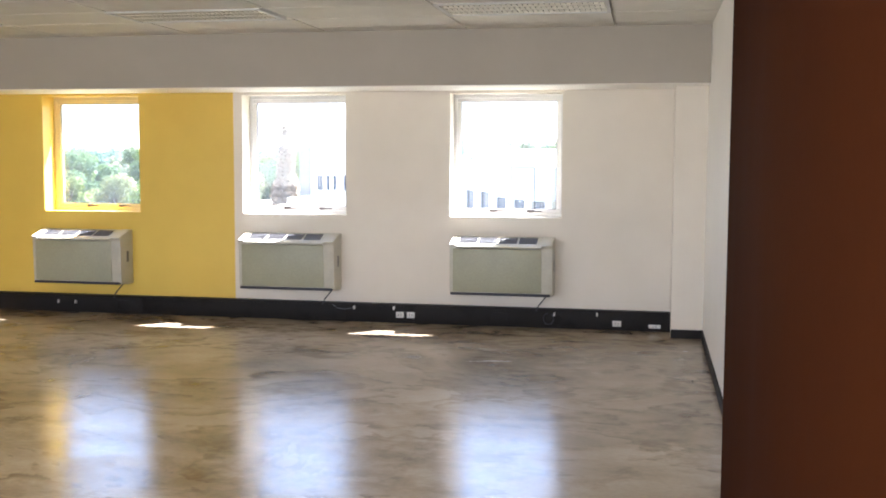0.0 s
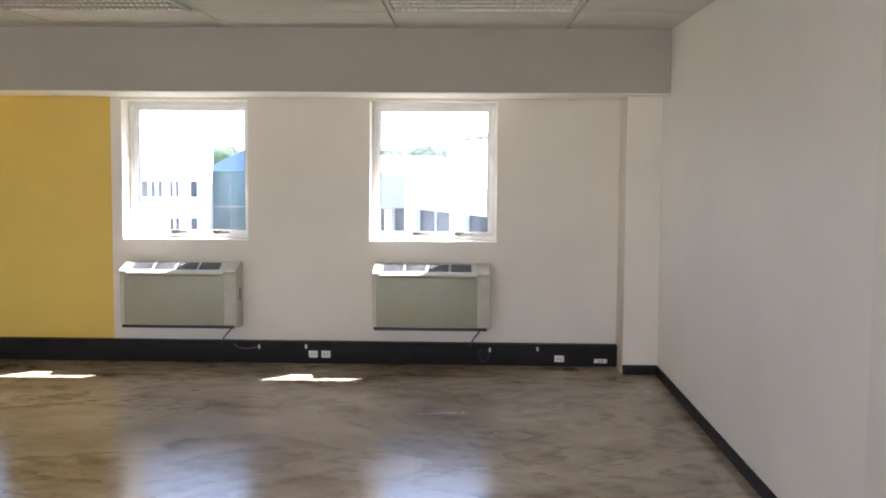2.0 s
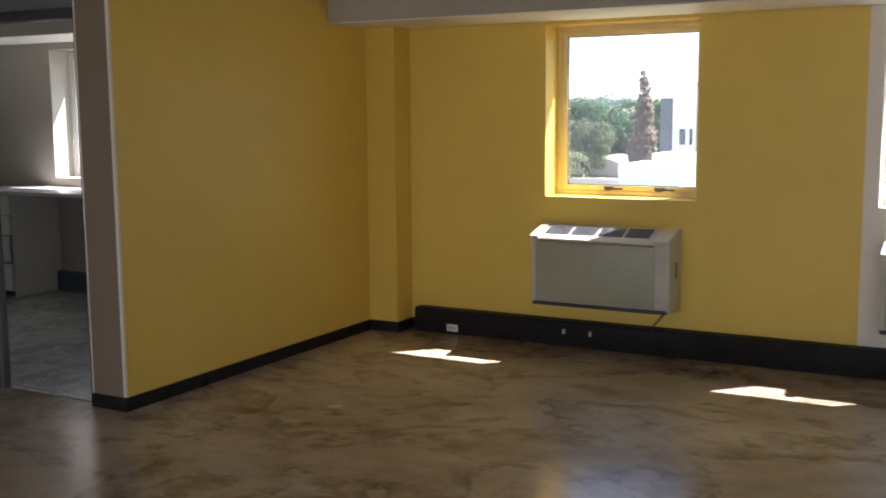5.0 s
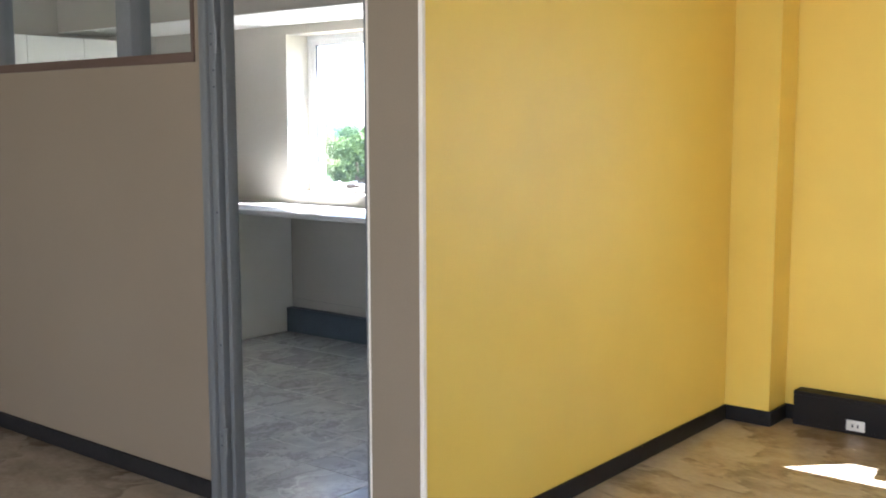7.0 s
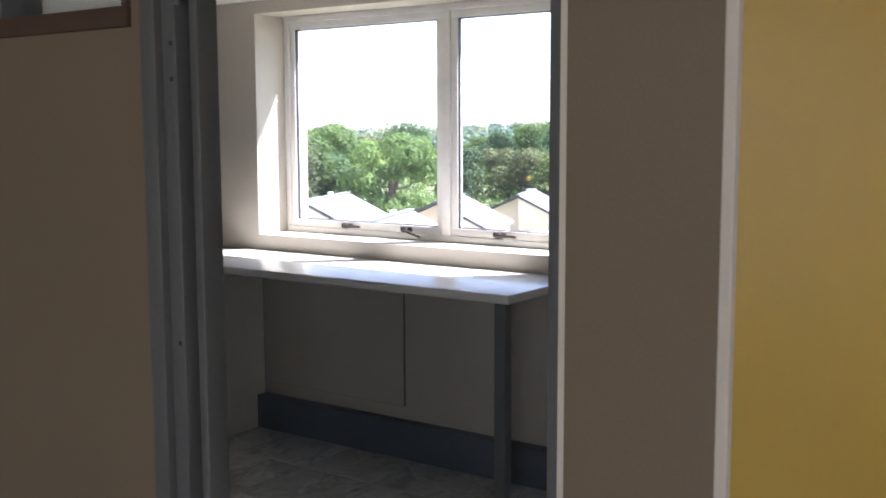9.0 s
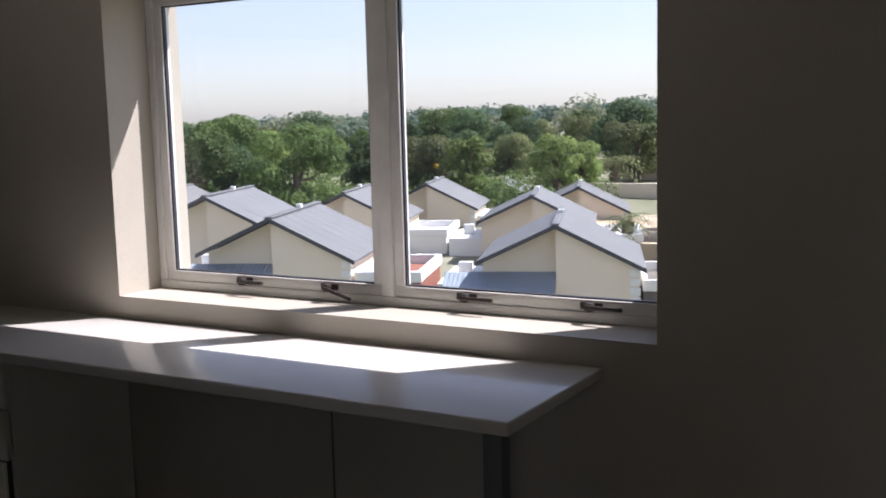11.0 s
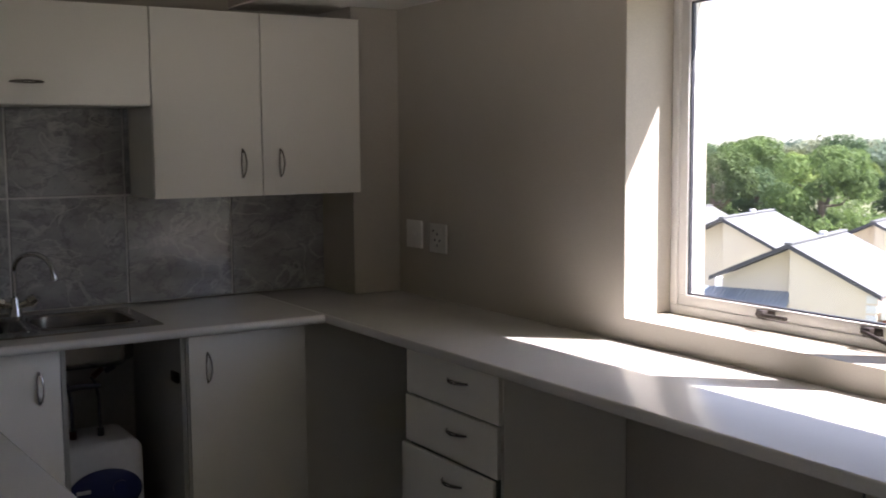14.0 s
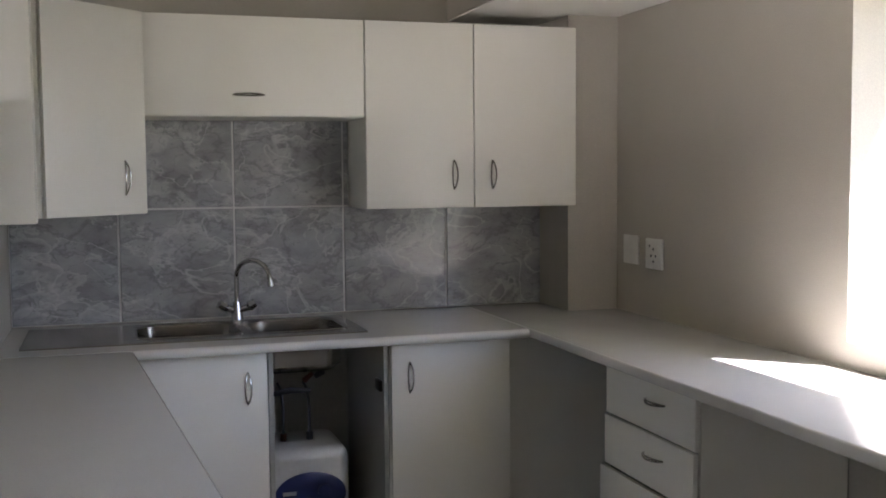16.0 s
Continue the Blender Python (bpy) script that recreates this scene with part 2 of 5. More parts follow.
    bp = n.new("ShaderNodeBump")
    bp.inputs["Strength"].default_value, bp.inputs["Distance"].default_value = 0.26, 0.01
    l.new(wavy.outputs[0], bp.inputs["Height"])
    l.new(bp.outputs[0], b.inputs["Normal"])
    return m


def marble(name, base, vein, pale, rough, scale):
    """Grey printed-marble tile with pale veins; the veins shift from tile to tile."""
    m = bpy.data.materials.new(name)
    m.use_nodes = True
    n, l = m.node_tree.nodes, m.node_tree.links
    b = n["Principled BSDF"]
    tc, info, add = n.new("ShaderNodeTexCoord"), n.new("ShaderNodeObjectInfo"), n.new("ShaderNodeVectorMath")
    comb = n.new("ShaderNodeVectorMath")
    comb.operation = "SCALE"
    comb.inputs[0].default_value = (7.3, 3.1, 5.7)
    l.new(info.outputs["Random"], comb.inputs["Scale"])
    lean = n.new("ShaderNodeMapping")
    lean.inputs["Rotation"].default_value, lean.inputs["Scale"].default_value = (radians(35), radians(8), radians(20)), (1.0, 0.8, 1.35)
    l.new(tc.outputs["Object"], lean.inputs[0])
    l.new(lean.outputs[0], add.inputs[0])
    l.new(comb.outputs[0], add.inputs[1])
    def noise_node(k, detail, distortion, rough_n):
        t = n.new("ShaderNodeTexNoise")
        t.inputs["Scale"].default_value, t.inputs["Detail"].default_value = k, detail
        t.inputs["Distortion"].default_value, t.inputs["Roughness"].default_value = distortion, rough_n
        l.new(add.outputs[0], t.inputs[0])
        return t

    def ramp_node(src, stops):
        r = n.new("ShaderNodeValToRGB")
        e = r.color_ramp.elements
        e[0].position, e[0].color = stops[0][0], (*stops[0][1], 1)
        e[1].position, e[1].color = stops[-1][0], (*stops[-1][1], 1)
        for p, c in stops[1:-1]:
            e.new(p).color = (*c, 1)
        l.new(src, r.inputs[0])
        return r

    def blend(fac, a, c):
        mix = n.new("ShaderNodeMix")
        mix.data_type = "RGBA"
        l.new(fac, mix.inputs[0])
        l.new(a, mix.inputs[6])
        mix.inputs[7].default_value = (*c, 1)
        return mix.outputs[2]
    cloud = noise_node(scale, 8, 0.2, 0.62)
    veins, cracks = noise_node(scale * 0.42, 7, 0.3, 0.58), noise_node(scale * 0.7, 7, 0.3, 0.6)
    grey = (0, 0, 0)
    threads, scratches = noise_node(scale * 0.55, 5, 0.9, 0.5), noise_node(scale * 1.3, 4, 1.2, 0.5)
    body = ramp_node(cloud.outputs[0], [(0.34, base), (0.50, tuple((p + q) / 2 for p, q in zip(base, pale))), (0.68, pale)])
    thread = ramp_node(threads.outputs[0], [(0.488, grey), (0.50, (0.75, 0.75, 0.75)), (0.512, grey)])
    scratch = ramp_node(scratches.outputs[0], [(0.490, grey), (0.50, (0.55, 0.55, 0.55)), (0.508, grey)])
    light = ramp_node(veins.outputs[0], [(0.455, grey), (0.50, (0.6, 0.6, 0.6)), (0.506, grey)])
    dark = ramp_node(cracks.outputs[0], [(0.47, grey), (0.495, (0.5, 0.5, 0.5)), (0.53, grey)])
    col = blend(dark.outputs[0], body.outputs[0], tuple(c * 0.6 for c in base))
    col = blend(light.outputs[0], col, vein)
    col = blend(scratch.outputs[0], col, tuple(c * 0.62 for c in base))
    col = blend(thread.outputs[0], col, vein)
    l.new(col, b.inputs["Base Color"])
    b.inputs["Roughness"].default_value = rough
    bp = n.new("ShaderNodeBump")
    bp.inputs["Strength"].default_value, bp.inputs["Distance"].default_value = 0.14, 0.004
    l.new(cloud.outputs[0], bp.inputs["Height"])
    l.new(bp.outputs[0], b.inputs["Normal"])
    return m


SCREED = concrete_floor()
WALL_TILE = marble("grey_marble_wall_tile", (0.285, 0.286, 0.292), (0.57, 0.566, 0.558), (0.45, 0.45, 0.45), 0.10, 6.5)
FLOOR_TILE = marble("grey_floor_tile", (0.41, 0.41, 0.415), (0.62, 0.62, 0.62), (0.56, 0.56, 0.56), 0.22, 4.0)
GROUT = material("pale_grout", (0.74, 0.73, 0.71), 0.85, scale=12, grain=200, bump=0.2)
FLOOR_GROUT = material("dark_floor_grout", (0.14, 0.14, 0.14), 0.85, scale=12, grain=200, bump=0.2)


# ---- building blocks ----
def bm_box(bm, x0, x1, y0, y1, z0, z1, bevel=0.0, segments=2):
    """Adds a box, with rounded edges if bevel is given."""
    m = Matrix.Translation(((x0 + x1) / 2, (y0 + y1) / 2, (z0 + z1) / 2)) @ Matrix.Diagonal((abs(x1 - x0), abs(y1 - y0), abs(z1 - z0), 1))
    made = bmesh.ops.create_cube(bm, size=1, matrix=m)["verts"]
    if bevel:
        edges = list({e for v in made for e in v.link_edges})
        bmesh.ops.bevel(bm, geom=edges, offset=bevel, segments=segments, affect="EDGES", profile=0.5)
    return bm


def box(x0, x1, y0, y1, z0, z1, bevel=0.0, segments=2):
    return bm_box(bmesh.new(), x0, x1, y0, y1, z0, z1, bevel, segments)


def prism(outline, z0, z1, bevel=0.0):
    """An upright prism over an outline of (x, y) corners."""
    bm = bmesh.new()
    low = [bm.verts.new((x, y, z0)) for x, y in outline]
    face = bm.faces.new(low)
    top = bmesh.ops.extrude_face_region(bm, geom=[face])["geom"]
    bmesh.ops.translate(bm, vec=(0, 0, z1 - z0), verts=[g for g in top if isinstance(g, bmesh.types.BMVert)])
    bmesh.ops.recalc_face_normals(bm, faces=bm.faces)
    if bevel:
        bmesh.ops.bevel(bm, geom=bm.edges[:], offset=bevel, segments=2, affect="EDGES", profile=0.5)
    return bm


def tube(points, radius, sides=10, bm=None):
    """A round bar along a line of points, closed at both ends."""
    bm = bm or bmesh.new()
    pts = [Vector(p) for p in points]
    rings = []
    for i, p in enumerate(pts):
        way = (pts[min(i + 1, len(pts) - 1)] - pts[max(i - 1, 0)]).normalized()
        side = way.orthogonal().normalized() if i == 0 else (rings[-1][1] - way * rings[-1][1].dot(way)).normalized()
        up = way.cross(side)
        r = radius[i] if isinstance(radius, (list, tuple)) else radius
        rings.append(([bm.verts.new(p + r * (math.cos(a) * side + math.sin(a) * up)) for a in (2 * math.pi * k / sides for k in range(sides))], side))
    for (a, _), (b, _) in zip(rings, rings[1:]):
        for k in range(sides):
            bm.faces.new((a[k], a[(k + 1) % sides], b[(k + 1) % sides], b[k]))
    bm.faces.new(rings[0][0][::-1])
    bm.faces.new(rings[-1][0])
    return bm


def smooth_mesh(me, angle=40):
    for p in me.polygons:
        p.use_smooth = True
    me.set_sharp_from_angle(angle=radians(angle))


def part(name, bm, mat, parent=None, label="", smooth=True):
    """Links a bmesh as one mesh object, under a thing or a part if one is given."""
    me = bpy.data.meshes.new(name)
    bm.normal_update()
    bm.to_mesh(me)
    bm.free()
    me.materials.append(mat)
    if smooth:
        smooth_mesh(me)
    ob = new(name, me)
    ob.parent = parent
    if label:
        ob["label"] = label
    return ob


def thing(name, label, category, x=0, y=0, z=0, group=""):
    ob = new(name)
    ob.location = (x, y, z)
    ob.empty_display_size = 0.1
    return tagged(ob, label, category, group)


def setting(name, bm, mat, label, category, smooth=False):
    return tagged(part(name, bm, mat, None, "", smooth), label, category, "", "structure")


def pierced_wall(x0, x1, y0, y1, z0, z1, holes):
    """A wall along x, from y0 to y1 thick, with holes (x0, x1, z0, z1) right through it."""
    xs = sorted({x0, x1, *(h[0] for h in holes), *(h[1] for h in holes)})
    zs = sorted({z0, z1, *(h[2] for h in holes), *(h[3] for h in holes)})
    bm = bmesh.new()
    verts = {}

    def v(x, y, z):
        if (x, y, z) not in verts:
            verts[(x, y, z)] = bm.verts.new((x, y, z))
        return verts[(x, y, z)]

    def solid(i, k):
        if not (0 <= i < len(xs) - 1 and 0 <= k < len(zs) - 1):
            return False
        cx, cz = (xs[i] + xs[i + 1]) / 2, (zs[k] + zs[k + 1]) / 2
        return not any(h[0] < cx < h[1] and h[2] < cz < h[3] for h in holes)
    for i in range(len(xs) - 1):
        for k in range(len(zs) - 1):
            if not solid(i, k):
                continue
            a, b, c, d = xs[i], xs[i + 1], zs[k], zs[k + 1]
            bm.faces.new((v(a, y0, c), v(b, y0, c), v(b, y0, d), v(a, y0, d)))
            bm.faces.new((v(a, y1, c), v(a, y1, d), v(b, y1, d), v(b, y1, c)))
            if not solid(i - 1, k):
                bm.faces.new((v(a, y0, c), v(a, y0, d), v(a, y1, d), v(a, y1, c)))
            if not solid(i + 1, k):
                bm.faces.new((v(b, y0, c), v(b, y1, c), v(b, y1, d), v(b, y0, d)))
            if not solid(i, k - 1):
                bm.faces.new((v(a, y0, c), v(a, y1, c), v(b, y1, c), v(b, y0, c)))
            if not solid(i, k + 1):
                bm.faces.new((v(a, y0, d), v(b, y0, d), v(b, y1, d), v(a, y1, d)))
    bmesh.ops.recalc_face_normals(bm, faces=bm.faces)
    return bm


# ---- plan, in metres ----
CEIL = 2.53          # suspended ceiling
BEAM_Y, BEAM_Z, KITCHEN_BEAM_Z = -0.645, 2.08, 2.118
WALL_OUT = 0.36      # outer face of the window wall
SILL, HEAD = 0.960, 2.052
EAST = 7.42          # long white side wall
SOUTH = -10.4
WEST = -5.09         # tiled kitchen wall
PART_Y0, PART_Y1 = -2.505, -2.40  # partition between office and kitchen
OFFICE_WINDOWS = (1.24, 3.264, 5.217)
WIN_W = 0.995
K0, K1 = -3.325, -1.365  # kitchen window
JAMB_R = -0.236

# shell
setting("wall_north_yellow", pierced_wall(-0.0, 3.18, 0, WALL_OUT, -0.15, CEIL + 0.3, [(OFFICE_WINDOWS[0], OFFICE_WINDOWS[0] + WIN_W, SILL, HEAD)]), YELLOW_PAINT, "yellow painted office window wall", "wall")
setting("wall_north_white", pierced_wall(3.18, EAST + 0.2, 0, WALL_OUT, -0.15, CEIL + 0.3, [(x, x + WIN_W, SILL, HEAD) for x in OFFICE_WINDOWS[1:]]), WHITE_PAINT, "white painted office window wall", "wall")
setting("wall_north_kitchen", pierced_wall(WEST - 0.2, -0.0, 0, WALL_OUT, -0.15, CEIL + 0.3, [(K0, K1, SILL + 0.015, HEAD)]), KITCHEN_PAINT, "warm grey kitchen window wall", "wall")
setting("wall_east", box(EAST, EAST + 0.2, SOUTH, 0, -0.15, CEIL + 0.3), LIT_WHITE, "long white painted side wall", "wall")
# Unseen back wall: its windows are assumed, to hold the fill lamps.
ASSUMED_SOUTH_WINDOWS = (-1.2, 2.4, 5.3)
setting("wall_south", pierced_wall(WEST - 0.2, EAST + 0.2, SOUTH - 0.2, SOUTH, -0.15, CEIL + 0.3, [(x, x + 1.9, 0.9, 2.3) for x in ASSUMED_SOUTH_WINDOWS]), WHITE_PAINT, "unseen white back wall with assumed windows", "wall")
setting("wall_west", box(WEST - 0.2, WEST, SOUTH, 0, -0.15, CEIL + 0.3), KITCHEN_PAINT, "warm grey kitchen side wall", "wall")
setting("wall_yellow_face", box(-0.012, 0, PART_Y0 + 0.004, -0.0, 0, CEIL), YELLOW_PAINT, "yellow face of the dividing wall", "wall")
setting("wall_divider", box(JAMB_R + 0.01, -0.012, PART_Y0, 0, 0, CEIL), SHADED_BEIGE, "beige end of the dividing wall", "wall")
# Unseen face, whitened to throw window light back into the kitchen.
setting("wall_divider_kitchen", box(JAMB_R, JAMB_R + 0.01, PART_Y0, 0, 0, CEIL), WHITE_PAINT, "unseen kitchen face of the dividing wall, white for bounced light", "wall")
setting("trim_corner_bead", box(-0.014, 0.003, PART_Y0 - 0.003, PART_Y0 + 0.014, 0.075, CEIL, 0.003), WHITE_PAINT, "white plaster corner bead", "trim")
setting("column_yellow", box(0, 0.225, -0.205, 0, 0, BEAM_Z - 0.005), YELLOW_PAINT, "yellow painted corner column", "column")
setting("column_white", box(7.16, EAST, -0.38, 0, 0, BEAM_Z - 0.005), WHITE_PAINT, "white painted corner column", "column")
setting("column_kitchen", box(WEST, -4.78, -0.224, 0, 0, KITCHEN_BEAM_Z - 0.005), KITCHEN_PAINT, "grey painted kitchen corner column", "column")
setting("beam_office", box(0.0, EAST, BEAM_Y, 0, BEAM_Z, CEIL + 0.2, 0.006), SHADED_BEAM_PAINT, "deep off-white ceiling beam over the windows, darkened for shade", "beam")
setting("beam_kitchen", box(WEST, JAMB_R, BEAM_Y, 0, KITCHEN_BEAM_Z, CEIL + 0.2, 0.006), SHADED_BEAM_PAINT, "deep off-white beam over the kitchen window, darkened for shade", "beam")
# Thin boards added in brighter white: light thrown up from floor and sills.
setting("trim_soffit_office", box(0.0, EAST, BEAM_Y + 0.004, 0, BEAM_Z - 0.005, BEAM_Z), LIT_WHITE, "underside of the beam, whitened for the light from below", "soffit")
setting("trim_soffit_kitchen", box(WEST, JAMB_R, BEAM_Y + 0.004, 0, KITCHEN_BEAM_Z - 0.005, KITCHEN_BEAM_Z), LIT_WHITE, "underside of the kitchen beam, whitened for the light from below", "soffit")
setting("floor", box(WEST - 0.2, EAST + 0.2, SOUTH - 0.2, WALL_OUT, -0.15, 0), SCREED, "sealed grey-brown screed floor", "floor")
setting("roof_slab", box(WEST - 0.2, EAST + 0.2, SOUTH - 0.2, WALL_OUT, CEIL + 0.3, CEIL + 0.5), WHITE_PAINT, "concrete slab above the ceiling", "slab")
setting("east_patch", box(EAST - 0.005, EAST, -5.95, -4.55, 0.07, CEIL), PATCH_PAINT, "boarded-up doorway painted pale grey", "wall panel")


def ceiling(name, x0, x1, y0, y1, gx, gy, holes=()):
    """Lay-in tiles on a T-grid: one mesh, each tile set back a little from the bars."""
    bm = bmesh.new()
    bm_box(bm, x0, x1, y0, y1, CEIL + 0.02, CEIL + 0.05)
    for ix in range(-12, 12):
        for iy in range(-24, 12):
            a, b = gx + ix * 1.2, gx + (ix + 1) * 1.2
            c, d = gy + iy * 0.6, gy + (iy + 1) * 0.6
            a, b, c, d = max(a + 0.011, x0), min(b - 0.011, x1), max(c + 0.011, y0), min(d - 0.011, y1)
            if b - a > 0.05 and d - c > 0.05 and not any(abs((a + b) / 2 - h[0]) < 0.3 and abs((c + d) / 2 - h[1]) < 0.2 for h in holes):
                bm_box(bm, a, b, c, d, CEIL + 0.002, CEIL + 0.03)
    return setting(name, bm, CEILING_TILE, "white mineral-fibre tile ceiling on a metal grid", "ceiling")


LIGHTS = [(6.08, -1.77), (3.63, -1.77), (1.23, -1.77), (6.08, -5.37), (3.63, -5.37), (1.23, -5.37)]
ceiling("ceiling", 0, EAST, SOUTH, BEAM_Y, 5.48, -2.07, LIGHTS)
ceiling("ceiling_kitchen", WEST, JAMB_R, PART_Y1, BEAM_Y, -4.6, -2.4)
ceiling("ceiling_lobby", WEST, 0, SOUTH, PART_Y0, -4.6, -2.505)


# ---- skirtings, trunking, partition ----
def rail(name, x0, x1, y0, y1, z1, mat, label, bevel=0.003):
    return setting(name, box(x0, x1, y0, y1, 0, z1, bevel), mat, label, "skirting", True)


rail("baseboard_yellow", 0, 0.014, PART_Y0, -0.219, 0.072, BLACK_TRIM, "thin black skirting under the yellow wall")
rail("baseboard_yellow_column", 0.0, 0.239, -0.219, -0.205, 0.072, BLACK_TRIM, "thin black skirting round the yellow column")
rail("baseboard_yellow_return", 0.225, 0.239, -0.205, -0.014, 0.072, BLACK_TRIM, "thin black skirting beside the yellow column")
rail("baseboard_yellow_gap", 0.225, 0.30, -0.014, 0.0, 0.072, BLACK_TRIM, "short black skirting up to the trunking")
rail("baseboard_pier", JAMB_R, 0.014, PART_Y0 - 0.014, PART_Y0, 0.072, BLACK_TRIM, "thin black skirting round the wall end")
rail("baseboard_partition", WEST, -1.06, PART_Y0 - 0.014, PART_Y0, 0.072, BLACK_TRIM, "thin black skirting under the partition")
rail("baseboard_east", EAST - 0.014, EAST, -6.0, -0.394, 0.072, BLACK_TRIM, "thin black skirting along the white wall")
rail("baseboard_white_column", 7.16, EAST, -0.394, -0.38, 0.072, BLACK_TRIM, "thin black skirting round the white column")
trunking = thing("cable_trunking", "black painted cable trunking along the office windows", "trunking", 3.7, -0.05, 0)
tx = lambda v: v - 3.7


def trunk_part(name, x0, x1, y0, y1, z0, z1, mat, bevel=0.002, label=""):
    return part(name, box(tx(x0), tx(x1), y0 + 0.05, y1 + 0.05, z0, z1, bevel), mat, trunking, label)


trunk_part("channel", 0.30, 7.16, -0.094, -0.001, 0.0, 0.166, BLACK_TRIM)
for i, (a, b) in enumerate(((0.302, 2.28), (2.286, 4.27), (4.276, 6.2), (6.206, 7.158))):
    trunk_part("lid", a, b, -0.1005, -0.094, 0.018, 0.150, BLACK_TRIM)
for x, z, w, h in ((4.785, 0.075, 0.07, 0.055), (4.885, 0.075, 0.07, 0.055), (6.71, 0.06, 0.075, 0.05), (7.03, 0.045, 0.10, 0.032), (0.60, 0.045, 0.085, 0.05)):
    plate = trunk_part("socket", x - w / 2, x + w / 2, -0.108, -0.1005, z - h / 2, z + h / 2, WHITE_PLASTIC, 0.003, "white plug socket")
    for dx in (-0.012, 0.012):
        part("slot", box(tx(x + dx - 0.003), tx(x + dx + 0.003), -0.0595, -0.058, z - 0.008, z + 0.008), GRILLE_BLACK, plate)
for x, z in ((1.42, 0.10), (1.60, 0.10), (4.36, 0.13), (4.73, 0.135), (6.54, 0.135), (6.17, 0.125)):
    trunk_part("cable_stub", x - 0.008, x + 0.008, -0.116, -0.1005, z - 0.016, z + 0.016, WHITE_PLASTIC, 0.003, "pale cut cable end")
for x in (5.68, 6.16, 2.1):
    trunk_part("outlet_plate", x - 0.07, x + 0.07, -0.1035, -0.1005, 0.035, 0.125, BLACK_TRIM, 0.003, "blank black outlet plate")
part("cable_loop", tube([(tx(6.12) + 0.045 * math.cos(k / 14 * 5.6 + 1.7), -0.062, 0.085 + 0.05 * math.sin(k / 14 * 5.6 + 1.7)) for k in range(15)], 0.005, 6), GRILLE_BLACK, trunking, "curled black cable end")
part("cable_tail", tube([(tx(4.16), -0.058, 0.150), (tx(4.20), -0.066, 0.122), (tx(4.27), -0.066, 0.112), (tx(4.34), -0.058, 0.126)], 0.0035, 6), GRILLE_GREY, trunking, "grey cable tail")
setting("trunking_kitchen", box(-3.315, JAMB_R, -0.065, 0, 0, 0.175, 0.003), BLUE_TRIM, "blue-grey trunking under the kitchen window", "trunking", True)
setting("wall_board_gap", box(-3.302, -2.4155, -0.0045, 0, 0.234, 0.851), GRILLE_GREY, "dark gap round the access board", "wall panel")
setting("wall_board_kitchen", box(-3.30, -2.42, -0.006, 0, 0.235, 0.85, 0.002), KITCHEN_PAINT, "access board under the kitchen window", "wall panel")

# partition with a glazed strip and the steel door frame
# Unseen lining, added lighter than the beige to return light to the kitchen.
setting("wall_partition_kitchen", box(WEST, -1.05, PART_Y1 - 0.01, PART_Y1, 0, 1.675), KITCHEN_PAINT, "unseen warm grey kitchen face of the partition", "wall")
setting("wall_partition", box(WEST, -1.05, PART_Y0, PART_Y1 - 0.01, 0, 1.675), SHADED_BEIGE, "beige partition below a glazed strip", "wall")
setting("wall_partition_post", box(-1.10, -1.05, PART_Y0 + 0.0, PART_Y1, 1.675, CEIL), SHADED_BEIGE, "beige post beside the glazed strip", "wall")
setting("wall_partition_top", box(WEST, -1.10, PART_Y0, PART_Y1, 2.43, CEIL), SHADED_BEIGE, "beige strip above the glazing", "wall")
screen = tagged(new("window_partition"), "dark-framed internal glazing over the partition", "window", "", "structure")
screen.location = (-2.0, -2.45, 1.7)


def screen_part(name, x0, x1, y0, y1, z0, z1, mat, bevel=0.003):
    return part(name, box(x0 + 2.0, x1 + 2.0, y0 + 2.45, y1 + 2.45, z0 - 1.7, z1 - 1.7, bevel), mat, screen)


screen_part("bottom_rail", WEST, -1.10, -2.515, -2.39, 1.675, 1.712, DARK_WOOD)
screen_part("top_rail", WEST, -1.10, -2.515, -2.39, 2.40, 2.43, DARK_WOOD)
screen_part("end_stile", -1.118, -1.10, -2.513, -2.392, 1.712, 2.40, DARK_WOOD)
for x in (-1.605, -2.65, -3.75):
    screen_part("mullion", x, x + 0.10, -2.50, -2.405, 1.712, 2.40, GREY_STEEL)
for a, b in ((-1.505, -1.118), (-2.55, -1.605), (-3.65, -2.65), (WEST, -3.75)):
    pane = screen_part("pane", a, b, -2.456, -2.450, 1.712, 2.40, GLASS, 0)
    pane.visible_shadow = False

door_frame = tagged(new("door_1"), "open kitchen doorway with a stepped grey steel frame", "doorway", "", "structure")
door_frame.location = (-0.6, -2.45, 0)


def frame_part(name, x0, x1, y0, y1, z0, z1, mat, bevel=0.004, label=""):
    return part(name, box(x0 + 0.6, x1 + 0.6, y0 + 2.45, y1 + 2.45, z0, z1, bevel), mat, door_frame, label)


frame_part("jamb", -1.05, -1.01, -2.53, -2.44, 0, CEIL, GREY_STEEL)
frame_part("jamb", -1.01, -0.974, -2.515, -2.445, 0, CEIL, GREY_STEEL)
frame_part("jamb_stop", -0.958, -0.937, -2.50, -2.452, 0, 2.0, GREY_STEEL)
frame_part("jamb_groove", -0.974, -0.958, -2.478, -2.455, 0, 2.0, GRILLE_BLACK, 0)
frame_part("jamb", -0.262, JAMB_R - 0.002, -2.49, -2.41, 0, 2.0, GREY_STEEL)
frame_part("head", -0.955, JAMB_R - 0.002, -2.515, -2.395, 2.0, 2.05, GRILLE_BLACK)
